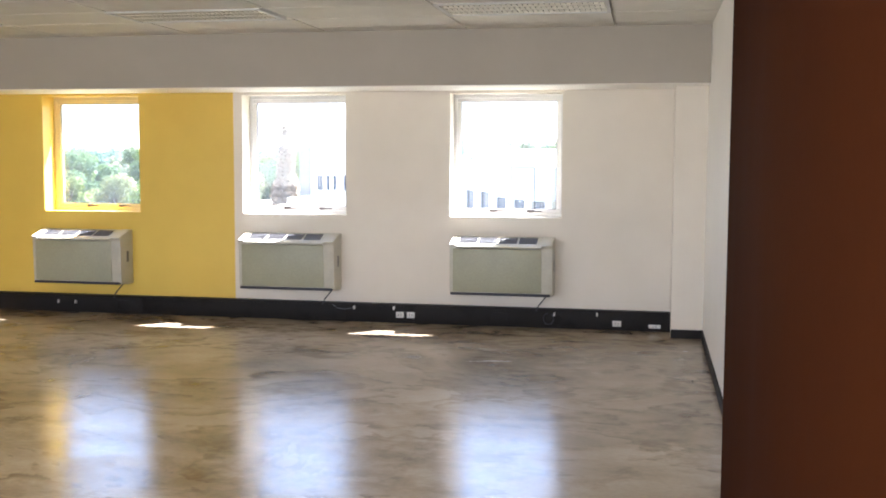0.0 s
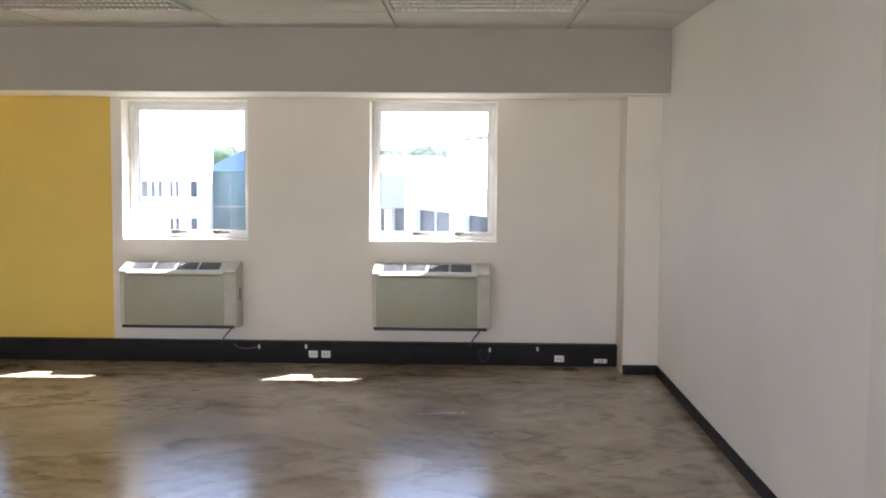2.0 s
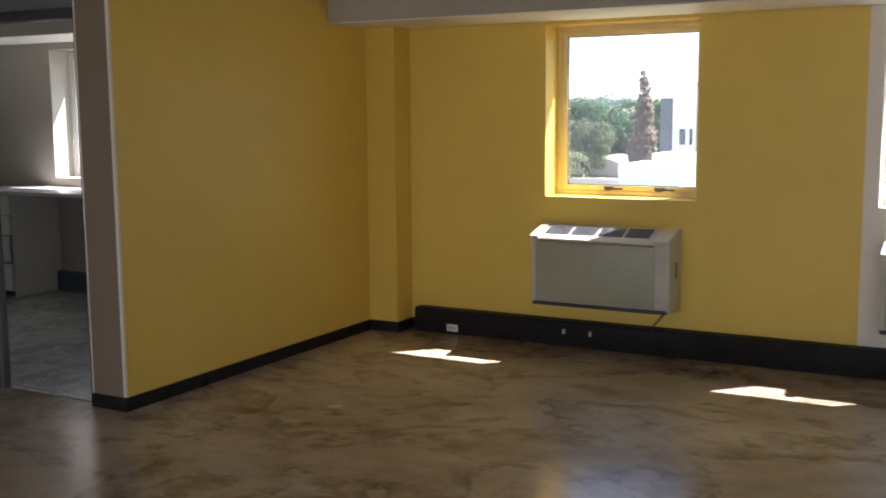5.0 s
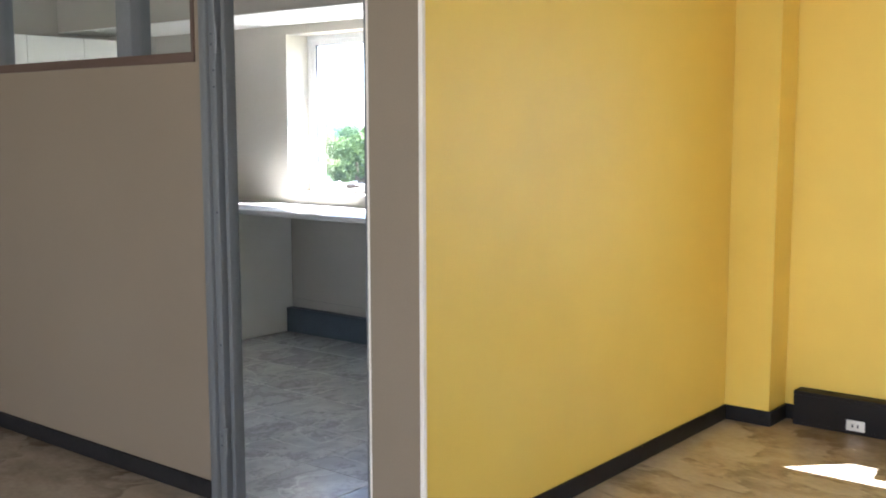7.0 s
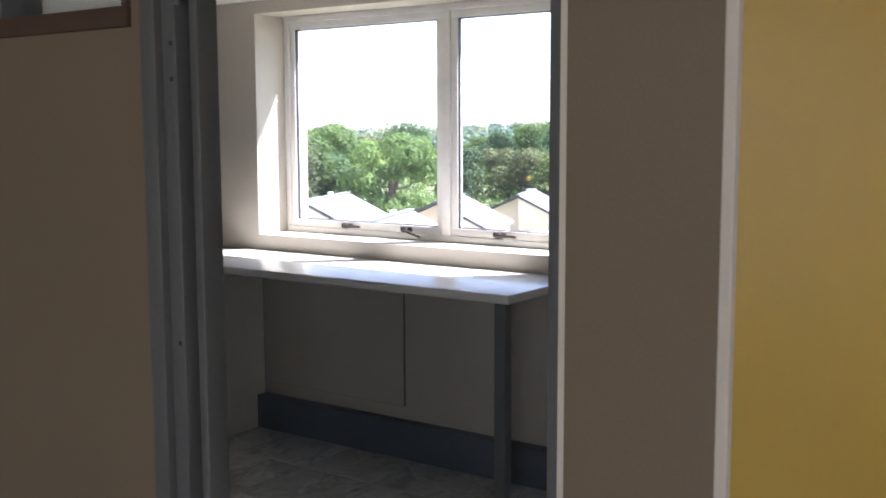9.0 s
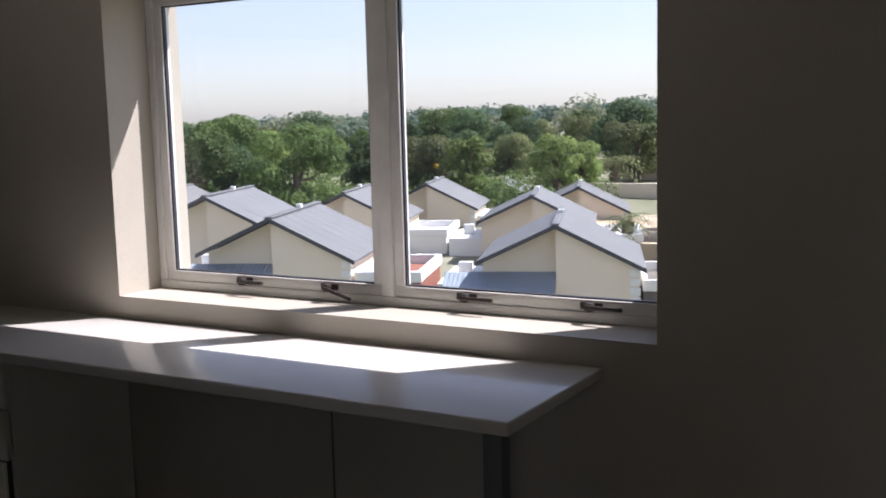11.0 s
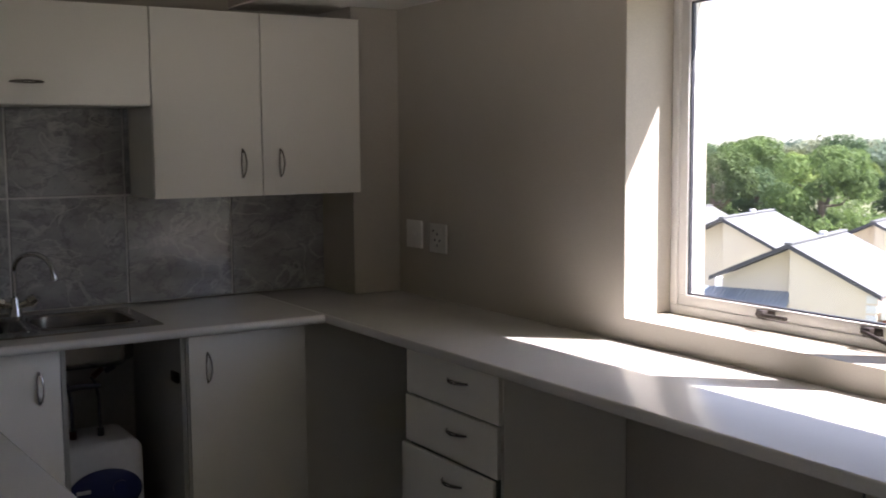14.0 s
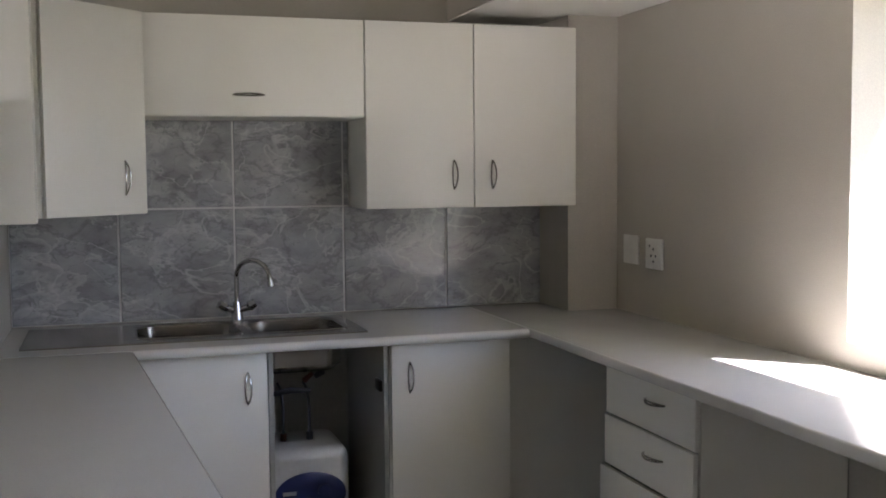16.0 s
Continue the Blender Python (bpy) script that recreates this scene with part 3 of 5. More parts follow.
frame_part("transom_infill", -0.955, JAMB_R - 0.002, -2.47, -2.43, 2.05, CEIL, GREY_STEEL)
for z in (0.25, 1.752):
    frame_part("hinge_plate", -1.006, -0.976, -2.5185, -2.5145, z - 0.03, z + 0.03, GREY_STEEL, 0.001, "grey painted hinge plate")
    frame_part("hinge_plate", -0.956, -0.939, -2.5035, -2.4995, z - 0.03, z + 0.03, GREY_STEEL, 0.001, "grey painted hinge plate")
    part("hinge_knuckle", tube([(-0.966 + 0.6, -2.516 + 2.45, z - 0.05), (-0.966 + 0.6, -2.516 + 2.45, z + 0.05)], 0.0085, 10), GREY_STEEL, door_frame, "grey painted hinge knuckle")
    for dz in (-0.018, 0.018):
        frame_part("hinge_screw", -0.994, -0.988, -2.5205, -2.518, z + dz - 0.003, z + dz + 0.003, GRILLE_BLACK, 0.001)
for z in (0.62, 1.12, 1.58, 1.64):
    frame_part("bolt_hole", -0.99, -0.982, -2.5165, -2.5145, z - 0.004, z + 0.004, GRILLE_BLACK, 0.001, "dark screw hole")


# ---- windows ----
def latch(parent, x, y, z, mat=DARK_PLASTIC, swung=False):
    """A cam handle: back plate, boss and lever."""
    bm = box(x - 0.035, x + 0.035, y - 0.006, y, z - 0.011, z + 0.011, 0.003)
    bm_box(bm, x - 0.012, x + 0.012, y - 0.03, y - 0.004, z - 0.014, z + 0.012, 0.004)
    bar = part("latch", bm, mat, parent, "dark window latch")
    d = -0.03 if swung else 0.0
    part("lever", tube([(x - 0.01, y - 0.028, z), (x + 0.03, y - 0.034, z + d * 0.3), (x + 0.105, y - 0.036, z + d)], [0.008, 0.007, 0.006], 8), mat, bar)


def window(name, x0, x1, z0, z1, mat, label, splits=(), sash=0.036, latches=(), glass=GLASS):
    """A metal window set in the wall: outer frame, mullions, a sash and a pane for each light, latches."""
    w = tagged(new(name), label, "window", "", "structure")
    w.location = (x0, 0.2, z0)
    W, H, f = x1 - x0, z1 - z0, 0.03
    bm = bmesh.new()
    for a, b, c, d in ((0, W, 0, f), (0, W, H - f, H), (0, f, f, H - f), (W - f, W, f, H - f)):
        bm_box(bm, a, b, 0.0, 0.06, c, d, 0.003)
    part("window_frame", bm, mat, w)
    edges = [f, *splits, W - f]
    for s in splits:
        part("mullion", box(s - 0.022, s + 0.022, -0.004, 0.06, f, H - f, 0.004), mat, w)
    for i in range(len(edges) - 1):
        a = edges[i] + (0.022 if i else 0)
        b = edges[i + 1] - (0.022 if i < len(edges) - 2 else 0)
        bm = bmesh.new()
        for p, q, c, d in ((a, b, f, f + sash), (a, b, H - f - sash, H - f), (a, a + sash, f + sash, H - f - sash), (b - sash, b, f + sash, H - f - sash)):
            bm_box(bm, p, q, 0.008, 0.048, c, d, 0.003)
        s = part("sash", bm, mat, w)
        bm = bmesh.new()
        g = 0.005
        for p, q, c, d in ((a + sash, b - sash, f + sash, f + sash + g), (a + sash, b - sash, H - f - sash - g, H - f - sash), (a + sash, a + sash + g, f + sash + g, H - f - sash - g), (b - sash - g, b - sash, f + sash + g, H - f - sash - g)):
            bm_box(bm, p, q, 0.016, 0.03, c, d)
        part("gasket", bm, GRILLE_BLACK, s, "", False)
        pane = part("pane", box(a + sash, b - sash, 0.024, 0.028, f + sash, H - f - sash), glass, s, "", False)
        pane.visible_shadow = False
    for i, lx in enumerate(latches):
        latch(w, lx, 0.008, f + 0.018, swung=i == 1 and len(latches) > 2)
    return w


for i, x in enumerate(OFFICE_WINDOWS):
    window(f"window_{i + 1}", x, x + WIN_W, SILL, HEAD, (YELLOW_FRAME, WHITE_FRAME, WHITE_FRAME)[i], ("yellow painted metal window in a deep reveal", "white metal window in a deep reveal", "white metal window in a deep reveal")[i], (), latches=(0.36, 0.70), glass=VEILED_GLASS)
window("window_4", K0, K1, SILL + 0.015, HEAD, WHITE_FRAME, "wide two-light white kitchen window", (1.0,), latches=(0.40, 0.765, 1.285, 1.695))


# Ledges hidden behind the frames, added to cut the sun patches on the floor.
for x in OFFICE_WINDOWS:
    setting("trim_sun_ledge", box(x, x + WIN_W, 0.262, WALL_OUT + 0.012, HEAD - 0.032, HEAD), WHITE_PAINT, "unseen ledge over the window that trims the sun", "lintel")


# ---- fan-coil units ----
def fan_coil(x):
    """A wall-hung convector: profiled casing, front panel, top grille in four fields, thermostat, cable."""
    u = thing("fan_coil_unit", "cream wall-hung fan-coil unit with a dark top grille", "air conditioner", x, 0, 0.297, "fan-coil units under the windows")
    W = 0.90
    profile = [(-0.004, -0.015), (-0.004, 0.497), (-0.055, 0.497), (-0.243, 0.450), (-0.274, 0.436), (-0.246, 0.412), (-0.235, 0.025), (-0.22, 0.0), (-0.10, -0.015)]
    for a, b in ((0.0, 0.055), (W - 0.10, W)):
        bm = bmesh.new()
        left = [bm.verts.new((a, y, z)) for y, z in profile]
        right = [bm.verts.new((b, y, z)) for y, z in profile]
        bm.faces.new(left)
        bm.faces.new(right[::-1])
        for k in range(len(profile)):
            bm.faces.new((left[k], right[k], right[(k + 1) % len(profile)], left[(k + 1) % len(profile)]))
        bmesh.ops.recalc_face_normals(bm, faces=bm.faces)
        bmesh.ops.bevel(bm, geom=bm.edges[:], offset=0.008, segments=2, affect="EDGES", profile=0.6)
        part("end_cap", bm, UNIT_CREAM, u)
    part("casing", box(0.055, W - 0.10, -0.23, -0.004, 0.0, 0.40, 0.003), UNIT_CREAM, u)
    part("front_panel", box(0.03, W - 0.095, -0.247, -0.236, 0.022, 0.402, 0.004), UNIT_PANEL, u, "grey-green front panel")
    part("bottom_lip", box(0.01, W - 0.02, -0.245, -0.19, -0.006, 0.016, 0.003), GRILLE_BLACK, u, "dark lower edge")
    slope = Matrix.Translation((0, -0.138, 0.462)) @ Matrix.Rotation(math.atan2(0.062, 0.17), 4, "X")
    top = box(0.05, W - 0.095, -0.128, 0.095, -0.012, 0.004, 0.004)
    bmesh.ops.transform(top, matrix=slope, verts=top.verts)
    grille = part("top_grille", top, UNIT_CREAM, u)
    n = 4
    for k in range(n):
        a = 0.075 + k * (W - 0.20) / n
        b = a + (W - 0.20) / n - 0.018
        bm = box(a, b, -0.062, 0.062, 0.003, 0.0055)
        bmesh.ops.transform(bm, matrix=slope, verts=bm.verts)
        f = part("grille_field", bm, GRILLE_GREY, grille, "grey louvred field", False)
    for k in range(n):
        a = 0.075 + k * (W - 0.20) / n
        b = a + (W - 0.20) / n - 0.018
        bm = bmesh.new()
        for j in range(9):
            y = -0.055 + j * 0.0135
            bm_box(bm, a, b, y, y + 0.004, 0.005, 0.009)
        bmesh.ops.transform(bm, matrix=slope, verts=bm.verts)
        part("louvre", bm, GRILLE_GREY, grille, "", False)
    bm = box(W - 0.085, W - 0.025, -0.05, 0.02, 0.004, 0.012, 0.003)
    bmesh.ops.transform(bm, matrix=slope, verts=bm.verts)
    part("thermostat", bm, material_thermostat, u, "pale blue control pad")
    part("side_slot", box(W - 0.003, W + 0.003, -0.13, -0.09, 0.20, 0.30, 0.002), GRILLE_GREY, u, "grey side slot")
    part("cable", tube([(W - 0.06, -0.08, -0.01), (W - 0.09, -0.10, -0.05), (W - 0.13, -0.11, -0.10), (W - 0.15, -0.112, -0.15)], 0.006, 6), GRILLE_BLACK, u, "black supply cable")
    return u


material_thermostat = material("pale_blue_plastic", (0.45, 0.55, 0.70), 0.35, scale=6, bump=0.0)
first_unit = fan_coil(1.25)
copy_thing(first_unit, Matrix.Translation((3.312, 0, 0.297)))
copy_thing(first_unit, Matrix.Translation((5.262, 0, 0.297)))


# ---- ceiling lights ----
def troffer(x, y):
    t = thing("ceiling_light", "recessed ceiling light with a metal louvre, switched off", "ceiling light", x, y, CEIL, "recessed office lights")
    bm = bmesh.new()
    for a, b, c, d in ((-0.595, 0.595, -0.295, -0.265), (-0.595, 0.595, 0.265, 0.295), (-0.595, -0.565, -0.265, 0.265), (0.565, 0.595, -0.265, 0.265)):
        bm_box(bm, a, b, c, d, -0.006, 0.03, 0.002)
    part("frame", bm, GRID_WHITE, t)
    part("reflector", box(-0.565, 0.565, -0.265, 0.265, 0.060, 0.070), LOUVRE, t, "", False)
    bm = bmesh.new()
    for k in range(31):
        xx = -0.56 + k * 1.12 / 30
        bm_box(bm, xx - 0.0015, xx + 0.0015, -0.262, 0.262, 0.0, 0.028)
    for k in range(4):
        yy = -0.262 + k * 0.524 / 3
        bm_box(bm, -0.562, 0.562, yy - 0.003, yy + 0.003, 0.001, 0.029)
    part("louvre", bm, LOUVRE, t, "bright metal louvre", False)
    for yy in (-0.175, 0.0, 0.175):
        part("tube", tube([(-0.55, yy, 0.045), (0.55, yy, 0.045)], 0.012, 8), WHITE_PLASTIC, t, "unlit white tube")
    return t


first_light = troffer(*LIGHTS[0])
for x, y in LIGHTS[1:]:
    copy_thing(first_light, Matrix.Translation((x, y, CEIL)))

# ---- tall brown cupboard beside the entrance ----
cup = thing("tall_cupboard", "tall red-brown veneered cupboard against the white wall", "cupboard", 7.36, -7.0, 0)
part("body", box(-0.138, 0.06, -1.3, 1.03, 0.06, 2.40, 0.003), BROWN_WOOD, cup)
part("plinth", box(-0.11, 0.06, -1.28, 1.01, 0, 0.06), BLACK_TRIM, cup)
for a, b in ((-1.297, 1.027),):
    part("front_panel", box(-0.158, -0.140, a, b, 0.065, 2.395, 0.002), BROWN_WOOD, cup)
for k, z in enumerate((1.72, 1.05, 0.38)):
    hole = tube([(EAST - 0.0055, -5.30, z), (EAST - 0.0075, -5.30, z)], 0.008, 8)
    tagged(part("screw_hole", hole, GRILLE_BLACK), "dark screw hole left in the painted board", "screw hole", "screw holes in the board", "structure")


# ---- kitchen ----
def handle_bow(p, q, out, r=0.0032):
    """A leaf-shaped loop of bar between two points, standing off along out."""
    p, q, out = Vector(p), Vector(q), Vector(out)
    side = (q - p).cross(out).normalized() * (0.0105 if abs(q.z - p.z) > 0.05 else 0.004)
    bm = bmesh.new()
    for sgn in (-1, 1):
        pts = [p.lerp(q, k / 10) + (out + side * sgn) * math.sin(math.pi * k / 10) ** 0.7 for k in range(11)]
        tube(pts, [r] * 11, 8, bm)
    return bm


# worktops
TOP = 0.90
top = thing("worktop", "pale laminate worktop along the kitchen window", "worktop", -3.0, -0.28, TOP)
part("slab", box(WEST + 3.0, -1.515 + 3.0, -0.565 + 0.28, 0.28, -0.034, 0, 0.006, 3), COUNTER, top)
leg = part("leg", box(-1.60 + 3.0, -1.55 + 3.0, -0.53 + 0.28, -0.485 + 0.28, -TOP, -0.034, 0.004), GREY_STEEL, top, "square grey steel leg")
SX0, SX1, SY0, SY1 = -4.93, -4.55, -1.985, -1.175
sink_top = thing("worktop", "pale laminate worktop with an inset sink", "worktop", -4.7, -1.5, TOP)
bm = bmesh.new()
for a, b, c, d in ((WEST, SX0, -2.398, -0.568), (SX1, -4.375, -2.398, -0.568), (SX0, SX1, -2.398, SY0), (SX0, SX1, SY1, -0.568)):
    bm_box(bm, a + 4.7, b + 4.7, c + 1.5, d + 1.5, -0.034, -0.002)
part("slab", bm, COUNTER, sink_top, "", False)
part("front_edge", tube([(-4.375 + 4.7, -2.0 + 1.5, -0.018), (-4.375 + 4.7, -0.568 + 1.5, -0.018)], 0.016, 12), COUNTER, sink_top)
pen = thing("worktop", "laminate worktop along the partition, greyed for shade", "worktop", -3.3, -2.16, TOP)
part("slab", prism([(-1.058, -0.238), (1.1, -0.238), (1.1, 0.338), (-1.058, 0.188)], -0.034, 0.001, 0.005), SHADED_LAMINATE, pen)
part("edge_strip", prism([(-1.05, 0.1885), (1.092, 0.3380), (1.092, 0.3410), (-1.05, 0.1915)], -0.030, -0.003), COUNTER, pen, "pale edge strip", False)

# sink
sink = thing("kitchen_sink", "stainless-steel double-bowl sink with a drainer", "sink", -4.725, -1.738, TOP)


def round_rect(cx, cy, w, h, r, z, n=6):
    pts = []
    for qx, qy, a0 in ((1, 1, 0), (-1, 1, 90), (-1, -1, 180), (1, -1, 270)):
        for k in range(n + 1):
            a = radians(a0 + 90 * k / n)
            pts.append((cx + qx * (w / 2 - r) + r * math.cos(a), cy + qy * (h / 2 - r) + r * math.sin(a), z))
    return pts


def loft(loops, close=True):
    bm = bmesh.new()
    rings = [[bm.verts.new(p) for p in loop] for loop in loops]
    for a, b in zip(rings, rings[1:]):
        for k in range(len(a)):
            bm.faces.new((a[k], a[(k + 1) % len(a)], b[(k + 1) % len(a)], b[k]))
    if close:
        bm.faces.new(rings[-1])
    bmesh.ops.recalc_face_normals(bm, faces=bm.faces)
    return bm


BOWLS = ((-0.015, -0.027, 0.33, 0.375), (-0.015, 0.365, 0.33, 0.345))
bm = bmesh.new()
for a, b, c, d in ((-0.235, -0.178, -0.59, 0.59), (0.148, 0.235, -0.59, 0.59), (-0.178, 0.148, -0.59, -0.2125), (-0.178, 0.148, 0.1585, 0.1945), (-0.178, 0.148, 0.5355, 0.59)):
    bm_box(bm, a, b, c, d, 0.0, 0.005)
part("tray", bm, STEEL, sink, "", False)
for cx, cy, w, h in BOWLS:
    bowl = loft([round_rect(cx, cy, w + 0.02, h + 0.02, 0.085, 0.0052), round_rect(cx, cy, w + 0.005, h + 0.005, 0.08, 0.0085), round_rect(cx, cy, w - 0.012, h - 0.012, 0.075, 0.002), round_rect(cx, cy, w - 0.03, h - 0.03, 0.07, -0.13), round_rect(cx, cy, w - 0.09, h - 0.09, 0.05, -0.155)])
    b = part("bowl", bowl, STEEL, sink)
    part("drain", tube([(cx, cy, -0.156), (cx, cy, -0.150)], 0.035, 16), CHROME, b)


# tap
tap = thing("kitchen_tap", "chrome swan-neck tap with two cross handles", "tap", -4.98, -1.56, TOP + 0.005)
part("base", tube([(0, 0, 0), (0, 0, 0.02), (0, 0, 0.055), (0, 0, 0.07)], [0.026, 0.022, 0.017, 0.014], 14), CHROME, tap)
neck = [(0, 0, 0.06), (0, 0, 0.14)] + [(0.055 * (1 - math.cos(radians(a))) * 1.4, 0.055 * (1 - math.cos(radians(a))) * 1.0, 0.168 + 0.070 * math.sin(radians(a))) for a in range(0, 181, 15)] + [(0.158, 0.112, 0.150)]
part("neck", tube(neck, 0.0095, 10), CHROME, tap)
part("spout_tip", tube([(0.157, 0.112, 0.160), (0.159, 0.113, 0.142)], 0.0125, 10), CHROME, tap)
for s in (-1, 1):
    arm = part("valve", tube([(0, s * 0.010, 0.035), (0.01, s * 0.042, 0.046)], [0.014, 0.016], 10), CHROME, tap)
    bm = tube([(0.006, s * 0.040, 0.045), (0.012, s * 0.052, 0.052), (0.016, s * 0.072, 0.064)], [0.016, 0.024, 0.019], 8)
    part("cross_handle", bm, CHROME, arm)


# base cabinets
def base_cabinet(name, label, y0, y1, door=True, handle_side=1):
    c = thing(name, label, "cabinet", -4.75, (y0 + y1) / 2, 0)
    h = (y1 - y0) / 2
    t = 0.016
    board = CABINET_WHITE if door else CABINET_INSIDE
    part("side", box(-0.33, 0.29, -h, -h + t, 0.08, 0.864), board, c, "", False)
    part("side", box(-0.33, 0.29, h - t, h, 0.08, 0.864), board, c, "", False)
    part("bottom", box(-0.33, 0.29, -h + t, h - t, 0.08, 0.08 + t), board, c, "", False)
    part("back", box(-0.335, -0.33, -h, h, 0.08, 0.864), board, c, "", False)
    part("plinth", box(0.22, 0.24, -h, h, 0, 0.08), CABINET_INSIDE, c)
    if door:
        d = part("door", box(0.294, 0.312, -h + 0.003, h - 0.003, 0.085, 0.858, 0.002), CABINET_WHITE, c)
        y = handle_side * (h - 0.072)
        part("handle", handle_bow((0.312, y, 0.678), (0.312, y, 0.79), (0.016, 0, 0)), HANDLE_METAL, d, "chrome bow handle")
    else:
        for z in (0.70, 0.18):
            part("hinge_plate", box(0.20, 0.27, h - t - 0.012, h - t, z - 0.02, z + 0.02, 0.003), DARK_PLASTIC, c, "dark hinge plate left behind")
    return c


base_cabinet("base_cabinet", "white base cabinet under the sink, door shut", -1.955, -1.518, True, 1)
base_cabinet("base_cabinet", "open base cabinet under the sink, door missing", -1.514, -1.082, False)
base_cabinet("base_cabinet", "white base cabinet beside the open one, door shut", -1.078, -0.615, True, -1)
side = thing("base_cabinet", "plain white base cabinet under the side worktop", "cabinet", -3.3, -2.18, 0)
part("body", box(-1.0, 1.05, -0.218, 0.19, 0.08, 0.864), CABINET_WHITE, side)
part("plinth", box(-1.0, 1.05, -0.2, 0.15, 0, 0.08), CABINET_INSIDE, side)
for a in (-0.995, -0.31, 0.37):
    part("door", box(a, a + 0.675, 0.193, 0.21, 0.085, 0.858, 0.002), CABINET_WHITE, side)
filler = thing("filler_panel", "plain off-white filler panel in the worktop corner", "panel", -4.5, -0.6, 0)
part("panel", box(-0.02, 0.0, -0.013, 0.025, 0.0, 0.864), CABINET_WHITE, filler)
part("return_panel", box(-0.02, 0.0, 0.025, 0.595, 0.0, 0.864), CABINET_WHITE, filler)

# drawers
dr = thing("drawer_unit", "white drawer unit under the window worktop", "drawer unit", -3.62, -0.26, 0)
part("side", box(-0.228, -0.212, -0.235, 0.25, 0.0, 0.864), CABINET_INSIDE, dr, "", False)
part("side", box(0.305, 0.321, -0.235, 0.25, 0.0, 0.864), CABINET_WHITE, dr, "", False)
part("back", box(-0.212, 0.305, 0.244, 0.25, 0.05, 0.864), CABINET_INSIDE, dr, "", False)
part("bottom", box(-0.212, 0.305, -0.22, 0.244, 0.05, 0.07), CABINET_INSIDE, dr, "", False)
for z0, z1, pull, shift in ((0.698, 0.856, 0.0, 0.0), (0.533, 0.692, 0.006, 0.0), (0.31, 0.524, 0.014, -0.016), (0.07, 0.292, 0.01, 0.0)):
    d = part("drawer", box(-0.226 + shift, 0.318 + shift, -0.252 - pull, -0.236 - pull, z0, z1, 0.002), CABINET_WHITE, dr)
    z = z1 - 0.062
    part("handle", handle_bow((0.037 + shift, -0.252 - pull, z), (0.153 + shift, -0.252 - pull, z), (0, -0.024, 0)), HANDLE_METAL, d, "chrome bow handle")

# wall cabinets
wc = thing("wall_cabinet", "white two-door wall cabinet above the worktop", "wall cabinet", -4.93, -0.64, 1.337)
part("body", box(-0.158, 0.155, -0.440, 0.440, 0, 0.722), CABINET_WHITE, wc)
for a, b, hy in ((-0.440, -0.003, -0.086), (0.001, 0.440, 0.076)):
    d = part("door", box(0.157, 0.174, a, b, 0.002, 0.722, 0.002), CABINET_WHITE, wc)
    part("handle", handle_bow((0.174, hy, 0.074), (0.174, hy, 0.188), (0.016, 0, 0)), HANDLE_METAL, d, "chrome bow handle")
fc = thing("wall_cabinet", "white flap-fronted wall cabinet above the sink", "wall cabinet", -4.93, -1.494, 1.69)
part("body", box(-0.158, 0.155, -0.408, 0.408, 0, 0.369), CABINET_WHITE, fc)
d = part("flap", box(0.157, 0.174, -0.408, 0.408, 0.002, 0.369, 0.002), CABINET_WHITE, fc)
part("handle", handle_bow((0.174, -0.088, 0.080), (0.174, 0.027, 0.080), (0.020, 0, 0)), HANDLE_METAL, d, "chrome bow handle")
cc = thing("wall_cabinet", "white corner wall cabinet with a slanted door", "wall cabinet", -4.75, -2.15, 1.337)
part("body", prism([(-0.338, 0.242), (0.0, 0.242), (0.298, -0.090), (0.298, -0.25), (-0.338, -0.25)], 0, 0.722), CABINET_WHITE, cc, "", False)
way, out = Vector((0.298, -0.332, 0)).normalized(), Vector((0.332, 0.298, 0)).normalized()
door_bm = box(0.004, 0.442, 0.003, 0.020, 0.002, 0.720, 0.002)
bmesh.ops.transform(door_bm, matrix=Matrix(((way.x, out.x, 0, 0), (way.y, out.y, 0, 0.242), (0, 0, 1, 0), (0, 0, 0, 1))), verts=door_bm.verts)
bmesh.ops.recalc_face_normals(door_bm, faces=door_bm.faces)
d = part("door", door_bm, CABINET_WHITE, cc)
hp = Vector((0, 0.242, 0)) + way * 0.105 + out * 0.02
part("handle", handle_bow(hp + Vector((0, 0, 0.070)), hp + Vector((0, 0, 0.190)), out * 0.016), HANDLE_METAL, d, "chrome bow handle")
part("side_panel", box(0.324, 0.434, -0.25, -0.100, -0.012, 0.722, 0.002), CABINET_WHITE, cc, "separate white end panel")

# water heater inside the open cabinet
wh = thing("water_heater", "small white water heater with a dark blue oval panel", "water heater", -4.76, -1.348, 0.096)
part("body", box(-0.16, 0.16, -0.15, 0.15, 0, 0.366, 0.045, 5), HEATER_WHITE, wh)
oval = bmesh.new()
ring = [(0.5 * 0.0, 0.133 * math.cos(a), 0.085 * math.sin(a)) for a in (2 * math.pi * k / 28 for k in range(28))]
oval = loft([[(0.155, y, z + 0.192) for _, y, z in ring], [(0.166, y, z + 0.192) for _, y, z in ring], [(0.172, y * 0.9, z * 0.9 + 0.192) for _, y, z in ring]])
panel = part("front_panel", oval, HEATER_BLUE, wh, "dark blue oval front panel")
part("dial", tube([(0.171, 0.05, 0.205), (0.180, 0.05, 0.205)], 0.026, 14), HEATER_BLUE, panel)
part("marking", box(0.1715, 0.1735, -0.105, -0.055, 0.198, 0.212), WHITE_PLASTIC, panel, "small white marking")
